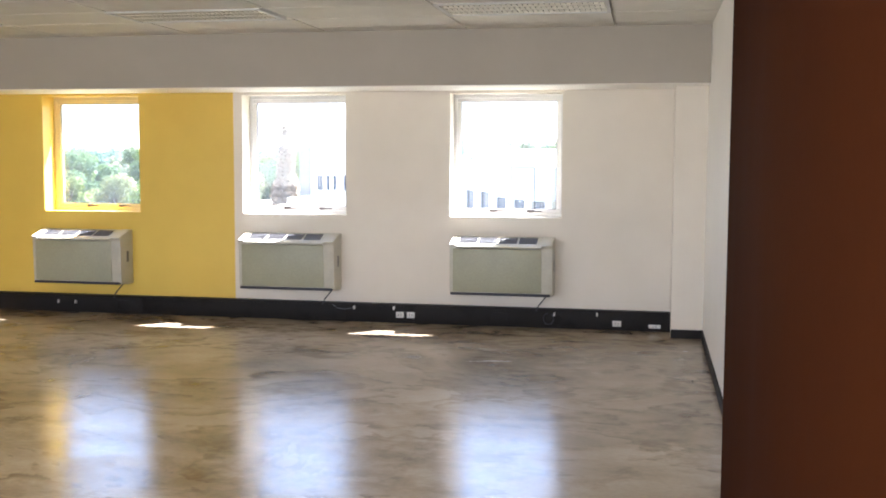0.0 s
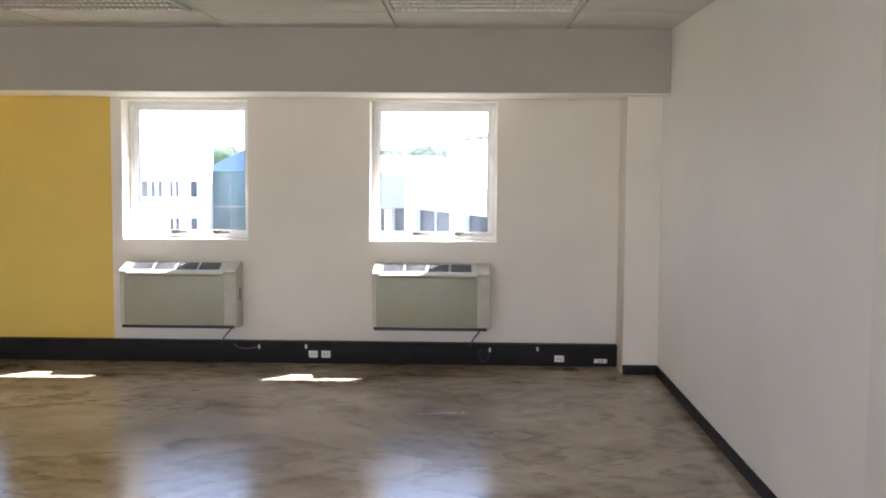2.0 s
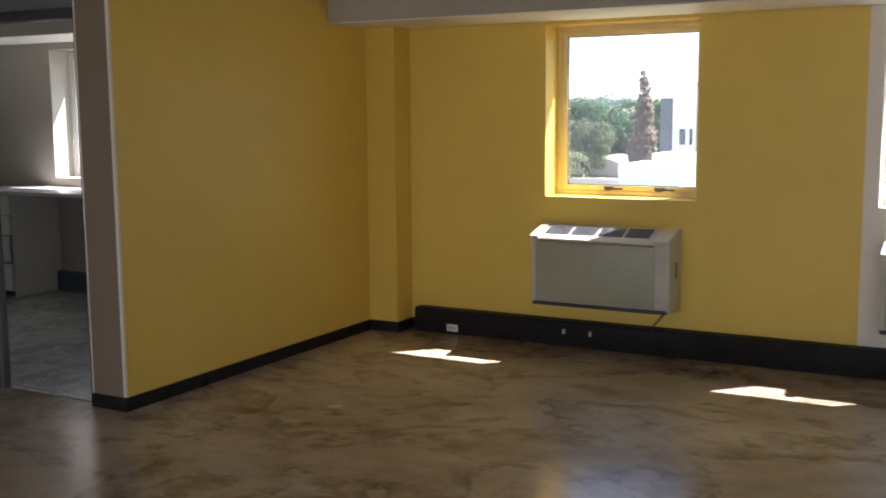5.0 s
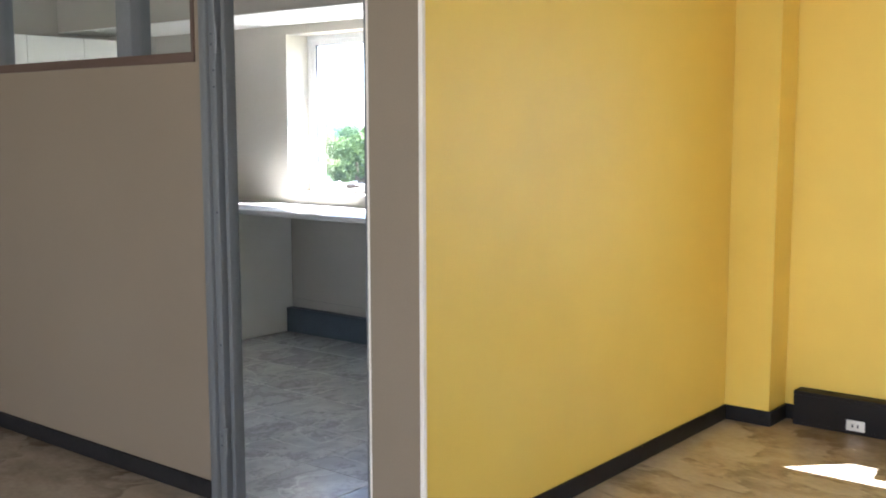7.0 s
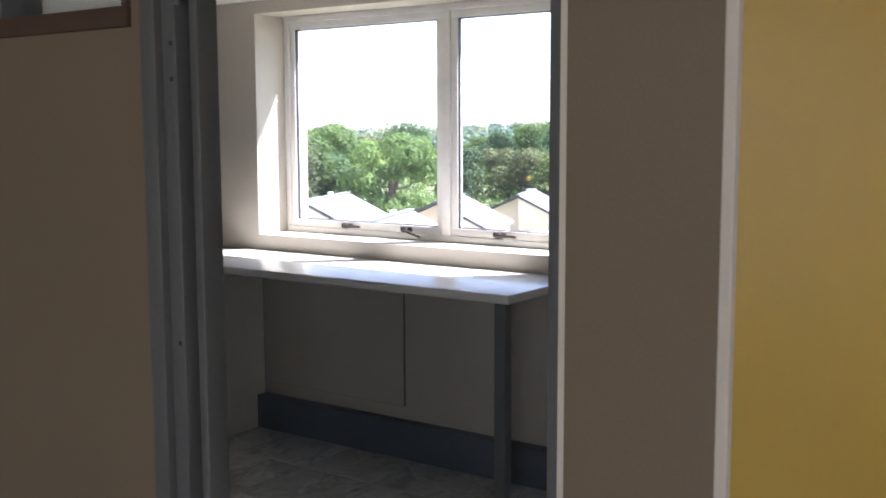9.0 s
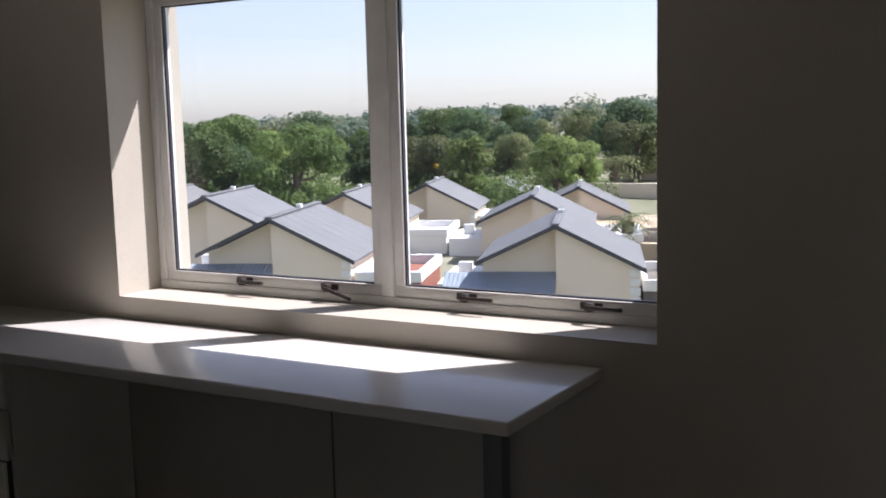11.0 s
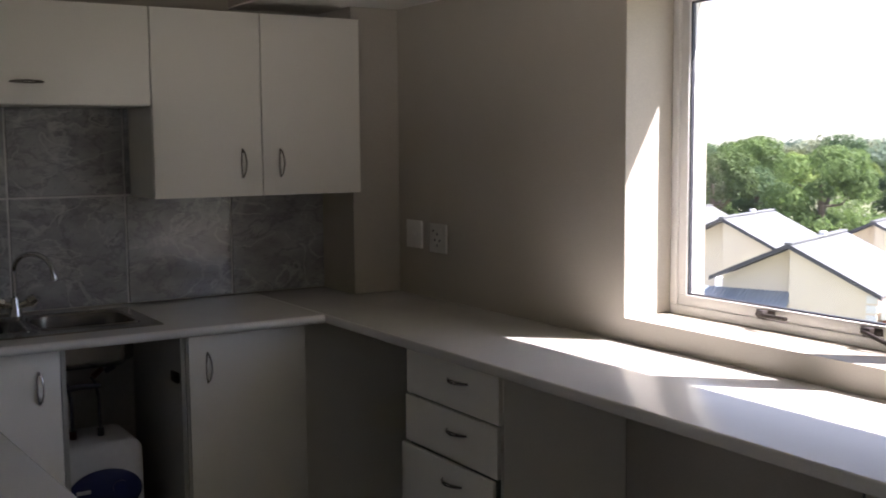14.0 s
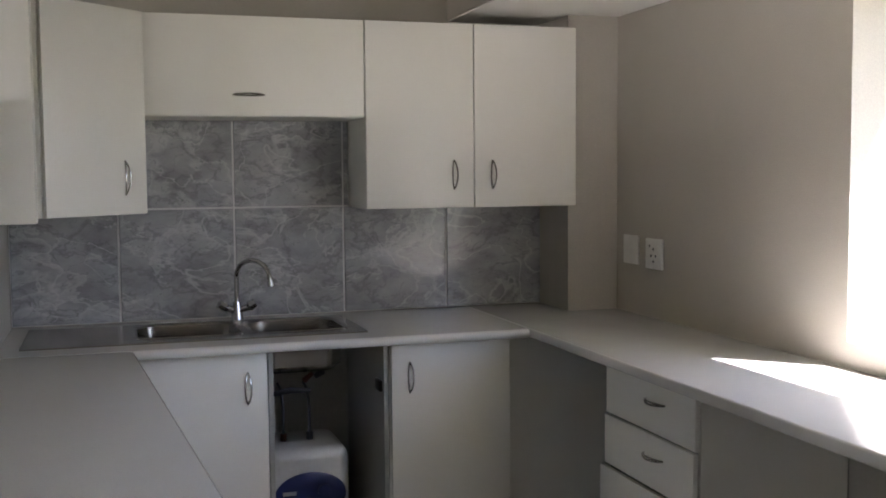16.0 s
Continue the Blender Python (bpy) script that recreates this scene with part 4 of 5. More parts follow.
for yy, m in ((-0.075, COPPER), (0.025, GRILLE_BLACK)):
    part("pipe", tube([(0.02, yy, 0.355), (0.02, yy, 0.50), (-0.01, yy - 0.004, 0.56), (-0.05, yy - 0.01, 0.575)], 0.0055, 8), GRILLE_BLACK, wh)
    part("fitting", tube([(0.02, yy, 0.36), (0.02, yy, 0.395)], 0.013, 8), m, wh)
part("valve", tube([(0.02, -0.13, 0.545), (0.03, -0.05, 0.562), (0.02, 0.03, 0.555)], [0.009, 0.012, 0.009], 8), GRILLE_BLACK, wh)
part("valve_lever", tube([(0.03, 0.005, 0.595), (0.045, 0.035, 0.625)], [0.012, 0.009], 8), COPPER, wh)
part("valve_lever", tube([(0.03, 0.05, 0.61), (0.05, 0.075, 0.63)], [0.010, 0.012], 8), GRILLE_BLACK, wh)
part("side_knob", tube([(0.15, -0.15, 0.30), (0.17, -0.15, 0.30)], 0.012, 8), GRILLE_BLACK, wh)


# switch and socket on the window wall
def plate(name, label, category, x0, x1, z0, z1):
    p = thing(name, label, category, (x0 + x1) / 2, 0, (z0 + z1) / 2)
    w, h = (x1 - x0) / 2, (z1 - z0) / 2
    part("cover", box(-w, w, -0.011, -0.0005, -h, h, 0.004), WHITE_PLASTIC, p)
    return p


sw = plate("light_switch", "blank white switch plate on the grey wall", "switch", -4.703, -4.578, 1.10, 1.217)
part("rocker", box(-0.012, 0.012, -0.0145, -0.011, -0.012, 0.012, 0.002), WHITE_PLASTIC, sw)
so = plate("wall_socket", "white three-pin wall socket with a rocker", "socket", -4.516, -4.385, 1.092, 1.212)
for dx, dz in ((0, 0.018), (-0.018, -0.008), (0.018, -0.008), (0, -0.03), (-0.03, 0.03)):
    part("pin_hole", tube([(dx, -0.0105, dz), (dx, -0.0118, dz)], 0.0055, 8), GRILLE_BLACK, so)
part("rocker", box(0.018, 0.036, -0.0145, -0.011, 0.02, 0.042, 0.002), WHITE_PLASTIC, so)


# ---- outdoors ----
ASPHALT = material("pale_paving_and_grass", (0.30, 0.28, 0.21), 0.9, dark=(0.15, 0.16, 0.085), scale=0.06, grain=2, bump=0.2)
SAND = material("sandy_court", (0.50, 0.40, 0.28), 0.9, scale=0.3, grain=6, bump=0.2)
RENDER_CREAM = material("cream_house_render", (0.80, 0.70, 0.57), 0.8, dark=(0.74, 0.64, 0.515), scale=0.4, grain=14, bump=0.15)
RENDER_WHITE = material("white_building_render", (0.80, 0.79, 0.77), 0.75, dark=(0.74, 0.73, 0.71), scale=0.3, grain=12, bump=0.1)
ROOF_GREY = material("grey_metal_roof", (0.165, 0.168, 0.172), 0.65, dark=(0.135, 0.138, 0.142), scale=0.6, grain=10, bump=0.1, random_value=0.08)
FASCIA = material("dark_fascia", (0.05, 0.05, 0.06), 0.5, scale=2, bump=0.05)
VERANDA = material("corrugated_sheet", (0.33, 0.38, 0.43), 0.4, scale=1, bump=0.05)
BRICK = material("red_brick", (0.34, 0.13, 0.08), 0.85, dark=(0.24, 0.09, 0.06), scale=3, grain=20, bump=0.3)
STONE = material("dark_stone_cladding", (0.22, 0.19, 0.16), 0.85, dark=(0.10, 0.09, 0.08), scale=2.5, grain=18, bump=0.5)
DARK_GLASS = material("dark_building_glass", (0.025, 0.04, 0.06), 0.2, dark=(0.015, 0.025, 0.04), scale=0.4, bump=0.0, rough_var=0.05, spec=0.12)
TEAL_GLASS = material("teal_curtain_glass", (0.075, 0.15, 0.185), 0.12, dark=(0.03, 0.075, 0.065), scale=0.5, bump=0.0, rough_var=0.05, spec=0.2)
BLUE_ROOF = material("blue_grey_sheet_roof", (0.024, 0.055, 0.088), 0.8, scale=0.5, grain=8, bump=0.1, spec=0.1)
BARK = material("tree_bark", (0.12, 0.09, 0.06), 0.9, scale=3, grain=14, bump=0.5)


def leaf_material(name, colour, dark):
    """Leaves that let some of the sun through."""
    m = material(name, colour, 0.65, dark=dark, scale=0.3, grain=3, bump=0.0, contrast=(0.3, 0.68), random_value=0.3, spec=0.25)
    n, l = m.node_tree.nodes, m.node_tree.links
    b, out = n["Principled BSDF"], n["Material Output"]
    through_leaf, mix = n.new("ShaderNodeBsdfTranslucent"), n.new("ShaderNodeMixShader")
    l.new(b.inputs["Base Color"].links[0].from_socket, through_leaf.inputs[0])
    mix.inputs[0].default_value = 0.48
    l.new(b.outputs[0], mix.inputs[1])
    l.new(through_leaf.outputs[0], mix.inputs[2])
    l.new(mix.outputs[0], out.inputs[0])
    return m


LEAVES = [leaf_material("mid_green_leaves", (0.14, 0.205, 0.062), (0.07, 0.11, 0.036)), leaf_material("deep_green_leaves", (0.12, 0.185, 0.08), (0.06, 0.10, 0.048)), leaf_material("olive_leaves", (0.215, 0.235, 0.10), (0.115, 0.135, 0.06)), leaf_material("yellow_green_leaves", (0.25, 0.32, 0.10), (0.14, 0.19, 0.055))]
# Bluer, greyer leaves for the distance: aerial haze is put into their colours.
HAZED_LEAVES = [leaf_material("hazed_blue_green_leaves", (0.135, 0.20, 0.155), (0.08, 0.125, 0.10)), leaf_material("hazed_grey_green_leaves", (0.175, 0.235, 0.16), (0.11, 0.15, 0.11)), leaf_material("hazed_olive_leaves", (0.22, 0.245, 0.155), (0.14, 0.155, 0.10))]
GOLD_LEAVES = leaf_material("golden_leaves", (0.40, 0.28, 0.03), (0.22, 0.16, 0.02))
# Cypress brown paled towards tan: sunlit haze is put into the colour.
HAZED_RUST_LEAVES = leaf_material("hazed_rust_brown_leaves", (0.46, 0.36, 0.24), (0.30, 0.23, 0.15))


def ground_z(x, y):
    d = math.hypot(x, y)
    ang = math.degrees(math.atan2(-x, max(y, 0.001)))
    z = -9.6 + 0.06 * min(max(d - 35, 0), 78)
    lift = 5.0 * min(max((42 - ang) / 30, 0), 1) - 1.2
    s = min(max((d - 115) / 190, 0), 1)
    rise = 6.0 * min(max((3 - ang) / 5, 0), 1)
    return z + (lift + rise) * s * s * (3 - 2 * s)


bm = bmesh.new()
rings = []
for d in (0, 20, 35, 45, 60, 75, 90, 105, 115, 130, 150, 180, 210, 250, 300, 400, 700, 1500, 4000):
    rings.append([bm.verts.new((d * math.sin(2 * math.pi * k / 72), d * math.cos(2 * math.pi * k / 72), ground_z(d * math.sin(2 * math.pi * k / 72), d * math.cos(2 * math.pi * k / 72)))) for k in range(72)] if d else [bm.verts.new((0, 0, ground_z(0, 0)))])
for k in range(72):
    bm.faces.new((rings[0][0], rings[1][k], rings[1][(k + 1) % 72]))
for a, b in zip(rings[1:], rings[2:]):
    for k in range(72):
        bm.faces.new((a[k], b[k], b[(k + 1) % 72], a[(k + 1) % 72]))
bmesh.ops.recalc_face_normals(bm, faces=bm.faces)
setting("ground", bm, ASPHALT, "green and grey suburban ground", "ground", True)
setting("ground_court", prism([(-27, 60), (-15, 60), (-24, 86), (-38, 84)], -8.6, -6.75), SAND, "pale sandy yard behind the houses", "yard")


# houses with skewed gables
def bm_slab(bm, corners, thick):
    """A flat plate over four corners, thick downwards."""
    up = [bm.verts.new(c) for c in corners]
    low = [bm.verts.new((c[0], c[1], c[2] - thick)) for c in corners]
    bm.faces.new(up)
    bm.faces.new(low[::-1])
    for k in range(4):
        bm.faces.new((up[k], low[k], low[(k + 1) % 4], up[(k + 1) % 4]))
    return bm


def gable(bm, x0, x1, y0, y1, base, top_at):
    """A block whose top follows the roof: top_at(x) gives its height."""
    xs = sorted({x0, x1, *([0.0] if x0 < 0 < x1 else [])})
    front = [bm.verts.new((x, y0, base)) for x in xs] + [bm.verts.new((x, y0, top_at(x))) for x in reversed(xs)]
    rear = [bm.verts.new((v.co.x, y1, v.co.z)) for v in front]
    bm.faces.new(front)
    bm.faces.new(rear[::-1])
    for k in range(len(front)):
        bm.faces.new((front[k], rear[k], rear[(k + 1) % len(front)], front[(k + 1) % len(front)]))
    bmesh.ops.recalc_face_normals(bm, faces=bm.faces)
    return bm


RIDGE_TURN = 21.4


def town_house(x, y, zpeak, annex=STONE, veranda=True, label="cream town house with a grey skewed gable roof"):
    h = thing("town_house", label, "house", x, y, zpeak, "town houses below the window")
    h.rotation_euler = (0, 0, radians(RIDGE_TURN))
    base = ground_z(x, y) - zpeak - 1.0
    roof_z = lambda v: -0.2 + (0.46 * v if v < 0 else -0.5 * v)
    L = 8.5
    part("wall", gable(bmesh.new(), 0.0, 3.65, 0.30, L - 0.3, base, roof_z), RENDER_CREAM, h, "", False)
    part("wall", gable(bmesh.new(), -3.35, 0.0, 1.1, L - 0.3, base, roof_z), RENDER_CREAM, h, "", False)
    for x0, x1, z0, z1 in ((-3.55, 0.0, -1.63, 0.0), (0.0, 3.95, 0.0, -1.98)):
        r = part("roof", bm_slab(bmesh.new(), [(x0, 0, z0), (x1, 0, z1), (x1, L, z1), (x0, L, z0)], 0.10), ROOF_GREY, h, "", False)
        part("fascia", bm_slab(bmesh.new(), [(x0, -0.06, z0 + 0.02), (x1, -0.06, z1 + 0.02), (x1, 0.0, z1 + 0.02), (x0, 0.0, z0 + 0.02)], 0.20), FASCIA, r, "dark fascia board", False)
        n = 7
        bm = bmesh.new()
        for k in range(n):
            yy = 0.6 + k * (L - 1.2) / (n - 1)
            bm_slab(bm, [(x0, yy, z0 + 0.006), (x1, yy, z1 + 0.006), (x1, yy + 0.03, z1 + 0.006), (x0, yy + 0.03, z0 + 0.006)], 0.006)
        part("roof_seam", bm, ROOF_GREY, r, "", False)
    part("ridge_cap", box(-0.18, 0.18, 0, L, -0.03, 0.06, 0.02), ROOF_GREY, h)
    part("roof_vent", box(-0.10, 0.18, L * 0.55, L * 0.55 + 0.3, 0.0, 0.24, 0.02), RENDER_WHITE, h)
    w = part("window", box(1.94, 2.90, 0.24, 0.32, -4.12, -3.36, 0.01), WHITE_FRAME, h)
    for a, b in ((1.99, 2.40), (2.44, 2.85)):
        part("pane", box(a, b, 0.225, 0.245, -4.07, -3.41), DARK_GLASS, w, "", False)
    for k in range(6):
        part("quoin", box(3.25, 3.70, 0.27, 0.33, -2.35 - k * 0.42, -2.02 - k * 0.42, 0.01), RENDER_WHITE, h)
    if veranda:
        v = part("veranda_roof", bm_slab(bmesh.new(), [(-5.1, -0.9, -3.05), (0.0, -0.9, -3.05), (0.0, 1.1, -2.25), (-5.1, 1.1, -2.25)], 0.05), VERANDA, h, "corrugated veranda roof", False)
        bm = bmesh.new()
        for k in range(24):
            xx = -5.05 + k * 0.21
            bm_slab(bm, [(xx, -0.9, -3.01), (xx + 0.08, -0.9, -3.01), (xx + 0.08, 1.1, -2.21), (xx, 1.1, -2.21)], 0.04)
        part("sheet_rib", bm, VERANDA, v, "", False)
        part("veranda_wall", box(-5.0, -0.02, 0.9, 1.1, base, -2.4), RENDER_CREAM, h, "", False)
        part("veranda_window", box(-2.6, -1.2, 0.86, 0.92, -4.3, -3.3, 0.01), DARK_GLASS, h)
    part("annexe", box(3.85, 6.8, 0.6, 6.5, base, -3.0), annex, h, "clad flat-roofed annexe", False)
    bm = bmesh.new()
    for a, b, c, d in ((3.8, 6.9, 0.5, 0.8), (3.8, 6.9, 6.3, 6.6), (3.8, 4.05, 0.8, 6.3), (6.65, 6.9, 0.8, 6.3)):
        bm_box(bm, a, b, c, d, -3.05, -2.55, 0.02)
    part("parapet", bm, RENDER_WHITE, h, "white parapet round the flat roof")
    part("air_unit", box(-4.9, -4.2, 4.0, 4.4, -2.9, -2.2, 0.05), RENDER_WHITE, h)
    part("flat_roof", box(-5.6, -3.4, 1.8, 7.5, base, -2.9), RENDER_WHITE, h, "white flat-roofed wing", False)
    return h


town_house(-19.43, 39.62, -3.37, STONE, True, "cream town house with a stone annexe")
town_house(-31.33, 34.53, -2.91, BRICK, True, "cream town house with a red brick annexe")
for x, y, z in ((-28.92, 57.27, -3.64), (-41.47, 54.49, -3.45), (-42.0, 66.11, -3.66), (-43.0, 42.9, -2.78), (-43.8, 82.3, -4.67), (-55, 50, -3.3), (-32, 72, -4.2)):
    town_house(x, y, z, RENDER_WHITE, False)

far_house = thing("far_house", "white far house with a pale tiled roof", "house", -35.0, 101, -8.4)
part("wall", box(-4, 6, -3, 5, -1, 3.0), RENDER_WHITE, far_house, "", False)
part("roof", gable(bmesh.new(), -4.5, 6.5, -3.4, 5.4, 3.0, lambda v: 5.0 - abs(v) * 0.3), material("pale_roof_tiles", (0.50, 0.42, 0.36), 0.8, scale=1, grain=8), far_house, "", False)
for a in (-1.5, 0.6, 3.0):
    part("window", box(a, a + 1.1, -3.06, -2.98, 1.0, 2.2), DARK_GLASS, far_house)
garden_wall = thing("garden_wall", "grey garden wall across the yard", "wall", -33, 86, -7.0)
part("wall", box(-9, 8, -0.15, 0.15, -1, 2.1), RENDER_CREAM, garden_wall, "", False)

# white office building with a slanting facade and arched canopy
office = thing("office_building", "white office building with square piers and dark windows", "office building", -8.3, 67.0, 0)
office.rotation_euler = (0, 0, math.atan2(-0.9, 0.436))
part("wall", box(-1.0, 48, 0.0, 12, -12, -2.45), RENDER_WHITE, office, "", False)
part("upper_wall", box(-1.0, 48, 0.0, 12, -0.72, 1.15), RENDER_WHITE, office, "", False)
part("glazing", box(-0.9, 47.9, 0.2, 0.3, -2.45, -0.72), DARK_GLASS, office, "", False)
part("inner_wall", box(-1.0, 48, 1.5, 12, -2.45, -0.72), RENDER_WHITE, office, "", False)
for k in range(8):
    a = -1.0 + k * 3.35
    part("pier", box(a, a + 1.05, 0.0, 0.20, -2.45, -0.72, 0.01), RENDER_WHITE, office)
for a, w in ((25.2, 1.6), (30.6, 1.7), (36.6, 0.5), (41.5, 1.4), (46.6, 1.4)):
    part("pier", box(a, a + w, 0.0, 0.20, -2.45, -0.72, 0.01), RENDER_WHITE, office)
for a in (28.7, 34.4, 39.2, 44.2):
    part("glazing_bar", box(a, a + 0.10, 0.12, 0.2, -2.45, -0.72), RENDER_WHITE, office)
BAY0, BAY1 = 17.9, 25.2
bay_mid, bay_half = (BAY0 + BAY1) / 2, (BAY1 - BAY0) / 2
arch = [(bay_mid - bay_half * math.cos(radians(a)), 0.95 + 0.95 * math.sin(radians(a))) for a in range(0, 181, 12)]
bm = bmesh.new()
fr = [bm.verts.new((x, -1.6, z)) for x, z in [(BAY0, -0.75), *arch, (BAY1, -0.75)]]
re = [bm.verts.new((v.co.x, 3.0, v.co.z)) for v in fr]
bm.faces.new(fr)
bm.faces.new(re[::-1])
for k in range(len(fr)):
    bm.faces.new((fr[k], re[k], re[(k + 1) % len(fr)], fr[(k + 1) % len(fr)]))
bmesh.ops.recalc_face_normals(bm, faces=bm.faces)
# Bay painted grey: the shade on its face is in the colour.
part("arched_bay", bm, material("shaded_white_cladding", (0.52, 0.52, 0.55), 0.6, scale=0.5, grain=8, bump=0.05), office, "arched bay, greyed for its shaded face", False)
part("bay_band", box(BAY0, BAY1, -1.62, -1.58, 0.92, 0.98), ROOF_GREY, office)
for x in (BAY0, bay_mid, BAY1):
    part("bay_joint", box(x - 0.04, x + 0.04, -1.63, -1.58, -0.75, 0.95), ROOF_GREY, office)
for k in range(9):
    part("roof_post", box(1.0 + k * 1.4, 1.2 + k * 1.4, 0.2, 0.4, 1.15, 1.45), RENDER_WHITE, office)
part("roof_storey", box(29.0, 48, 0.6, 10, 1.15, 2.55), RENDER_WHITE, office, "", False)
part("storey_joint", box(33.0, 40.0, -0.03, 0.02, 0.30, 0.35), ROOF_GREY, office)
part("roof_rail", box(0.9, 13.0, 0.15, 0.45, 1.45, 1.58), RENDER_WHITE, office)

glassy = thing("glass_building", "teal glass building under a blue-grey hipped roof", "office building", -14.3, 72, 0)
glassy.rotation_euler = (0, 0, radians(-6))
part("curtain_wall", box(0, 10, 0, 12, -12, 0.75), TEAL_GLASS, glassy, "", False)
for k in range(6):
    part("glazing_bar", box(k * 2.0 - 0.03, k * 2.0 + 0.03, -0.05, 0.0, -12, 0.75), ROOF_GREY, glassy)
for z in (-2.0, -5.0):
    part("floor_band", box(0, 10, -0.04, 0.0, z, z + 0.12), ROOF_GREY, glassy)
part("roof", loft([[(-0.3, -0.3, 0.75), (10.3, -0.3, 0.75), (10.3, 12.3, 0.75), (-0.3, 12.3, 0.75)], [(2.9, 4.5, 3.0), (8.0, 4.5, 3.0), (8.0, 8, 3.0), (2.9, 8, 3.0)]]), BLUE_ROOF, glassy, "", False)
block = thing("white_block", "white two-row office block with small windows", "office building", -18.0, 66.5, 0)
block.rotation_euler = (0, 0, radians(8))
part("wall", box(0, 5.0, 0, 5, -12, 3.1), RENDER_WHITE, block, "", False)
part("roof_slab", box(-0.3, 5.2, -0.3, 5.2, 3.1, 3.3, 0.02), RENDER_WHITE, block)
part("roof_room", box(1.5, 4.5, 1.5, 4.5, 3.3, 4.2), RENDER_WHITE, block, "", False)
part("dark_slot", box(-0.9, -0.1, 0.3, 3, -12, 2.2), ROOF_GREY, block, "", False)
for z in (-1.1, -3.75, -6.4):
    for a, w in ((0.45, 0.50), (1.15, 0.30), (1.65, 0.30), (2.45, 0.26), (2.85, 0.26), (3.9, 0.5)):
        wdw = part("window", box(a, a + w, -0.05, 0.02, z, z + 1.2), WHITE_FRAME, block)
        part("pane", box(a + 0.04, a + w - 0.04, -0.07, -0.045, z + 0.05, z + 1.15), DARK_GLASS, wdw, "", False)
low_wall = thing("garden_building", "low white garden building among the trees", "building", -15.3, 52, -5.6)
part("wall", box(-1.5, 2.2, 0, 5, -5, 3.9), RENDER_WHITE, low_wall, "", False)
part("upper_wall", box(0.2, 2.2, 1, 5, 3.9, 4.5), RENDER_WHITE, low_wall, "", False)


# ---- trees ----
def leaf_cloud(rng, blobs, count, size, flat=0.75):
    """Leaf clumps as small bent cards scattered over and inside a heap of uneven blobs."""
    verts, faces = [], []
    weights = [b[3] ** 2 for b in blobs]
    for _ in range(count):
        cx, cy, cz, r = rng.choices(blobs, weights)[0]
        u, a = rng.uniform(-0.75, 1), rng.uniform(0, 2 * math.pi)
        s = math.sqrt(1 - u * u)
        n = Vector((s * math.cos(a), s * math.sin(a), u))
        p = Vector((cx, cy, cz)) + Vector((n.x, n.y, n.z * flat)) * r * rng.uniform(0.72, 1.06)
        t = (n + Vector((rng.uniform(-0.7, 0.7), rng.uniform(-0.7, 0.7), rng.uniform(-0.3, 0.9)))).normalized()
        e = t.orthogonal().normalized()
        e = Matrix.Rotation(rng.uniform(0, 6.28), 3, t) @ e
        f = t.cross(e)
        k = size * rng.uniform(0.6, 1.35)
        i = len(verts)
        verts += [p - e * k, p - f * k * 0.6 + t * k * 0.15, p + e * k, p + f * k * 0.6 + t * k * 0.15]
        faces.append((i, i + 1, i + 2, i + 3))
    return verts, faces


def crown_mesh(name, seed, spread, height, count, size, mat):
    rng = random.Random(seed)
    blobs = []
    for k in range(17):
        a, d = rng.uniform(0, 6.28), rng.random() ** 0.6 * spread * 0.68
        z = height * rng.uniform(0.20, 0.84) * (1 - 0.28 * (d / spread) ** 2)
        blobs.append((d * math.cos(a), d * math.sin(a), z, rng.uniform(0.24, 0.44) * spread * (1.05 - 0.4 * d / spread)))
    v, f = leaf_cloud(rng, blobs, count, size)
    me = bpy.data.meshes.new(name)
    me.from_pydata([tuple(p) for p in v], [], f)
    me.materials.append(mat)
    return me, blobs


def trunk_bm(seed, height, radius, blobs):
    rng = random.Random(seed)
    bm = tube([(0, 0, -1.0), (0.1, 0, height * 0.2), (0.05, 0.1, height * 0.42), (0, 0.1, height * 0.6)], [radius * 1.3, radius, radius * 0.75, radius * 0.4], 8)
    for b in rng.sample(blobs, 6):
        tube([(0.05, 0.05, height * rng.uniform(0.22, 0.42)), (b[0] * 0.5, b[1] * 0.5, b[2] * 0.75), (b[0] * 0.9, b[1] * 0.9, b[2])], [radius * 0.5, radius * 0.3, radius * 0.1], 6, bm)
    return bm


SPECIES = [(4.6, 8.2, 5600, 0.17, 0), (3.6, 7.4, 4600, 0.16, 1), (4.0, 7.0, 4800, 0.17, 2), (2.8, 6.6, 3600, 0.15, 3), (5.2, 7.6, 6000, 0.18, 1)]
LABELS = ["broad mid-green shade tree", "dense deep-green tree", "spreading olive-green tree", "young yellow-green tree", "wide dark-green tree"]
stock = []
for k, (spread, height, count, size, m) in enumerate(SPECIES):
    me, blobs = crown_mesh("crown", 11 + k, spread, height, count, size, LEAVES[m])
    t = thing("tree", LABELS[k] + " in the valley below", "tree", 0, 0, 0, "valley trees")
    part("trunk", trunk_bm(40 + k, height, 0.28, blobs), BARK, t)
    crown = new("crown", me)
    crown.parent = t
    stock.append(t)


def plant(src, x, y, size, turn):
    m = Matrix.Translation((x, y, ground_z(x, y) - 0.2)) @ Matrix.Rotation(turn, 4, "Z") @ Matrix.Scale(size, 4)
    return copy_thing(src, m)


rng = random.Random(5)


def polar(angle, d):
    return -d * math.sin(radians(angle)), d * math.cos(radians(angle))


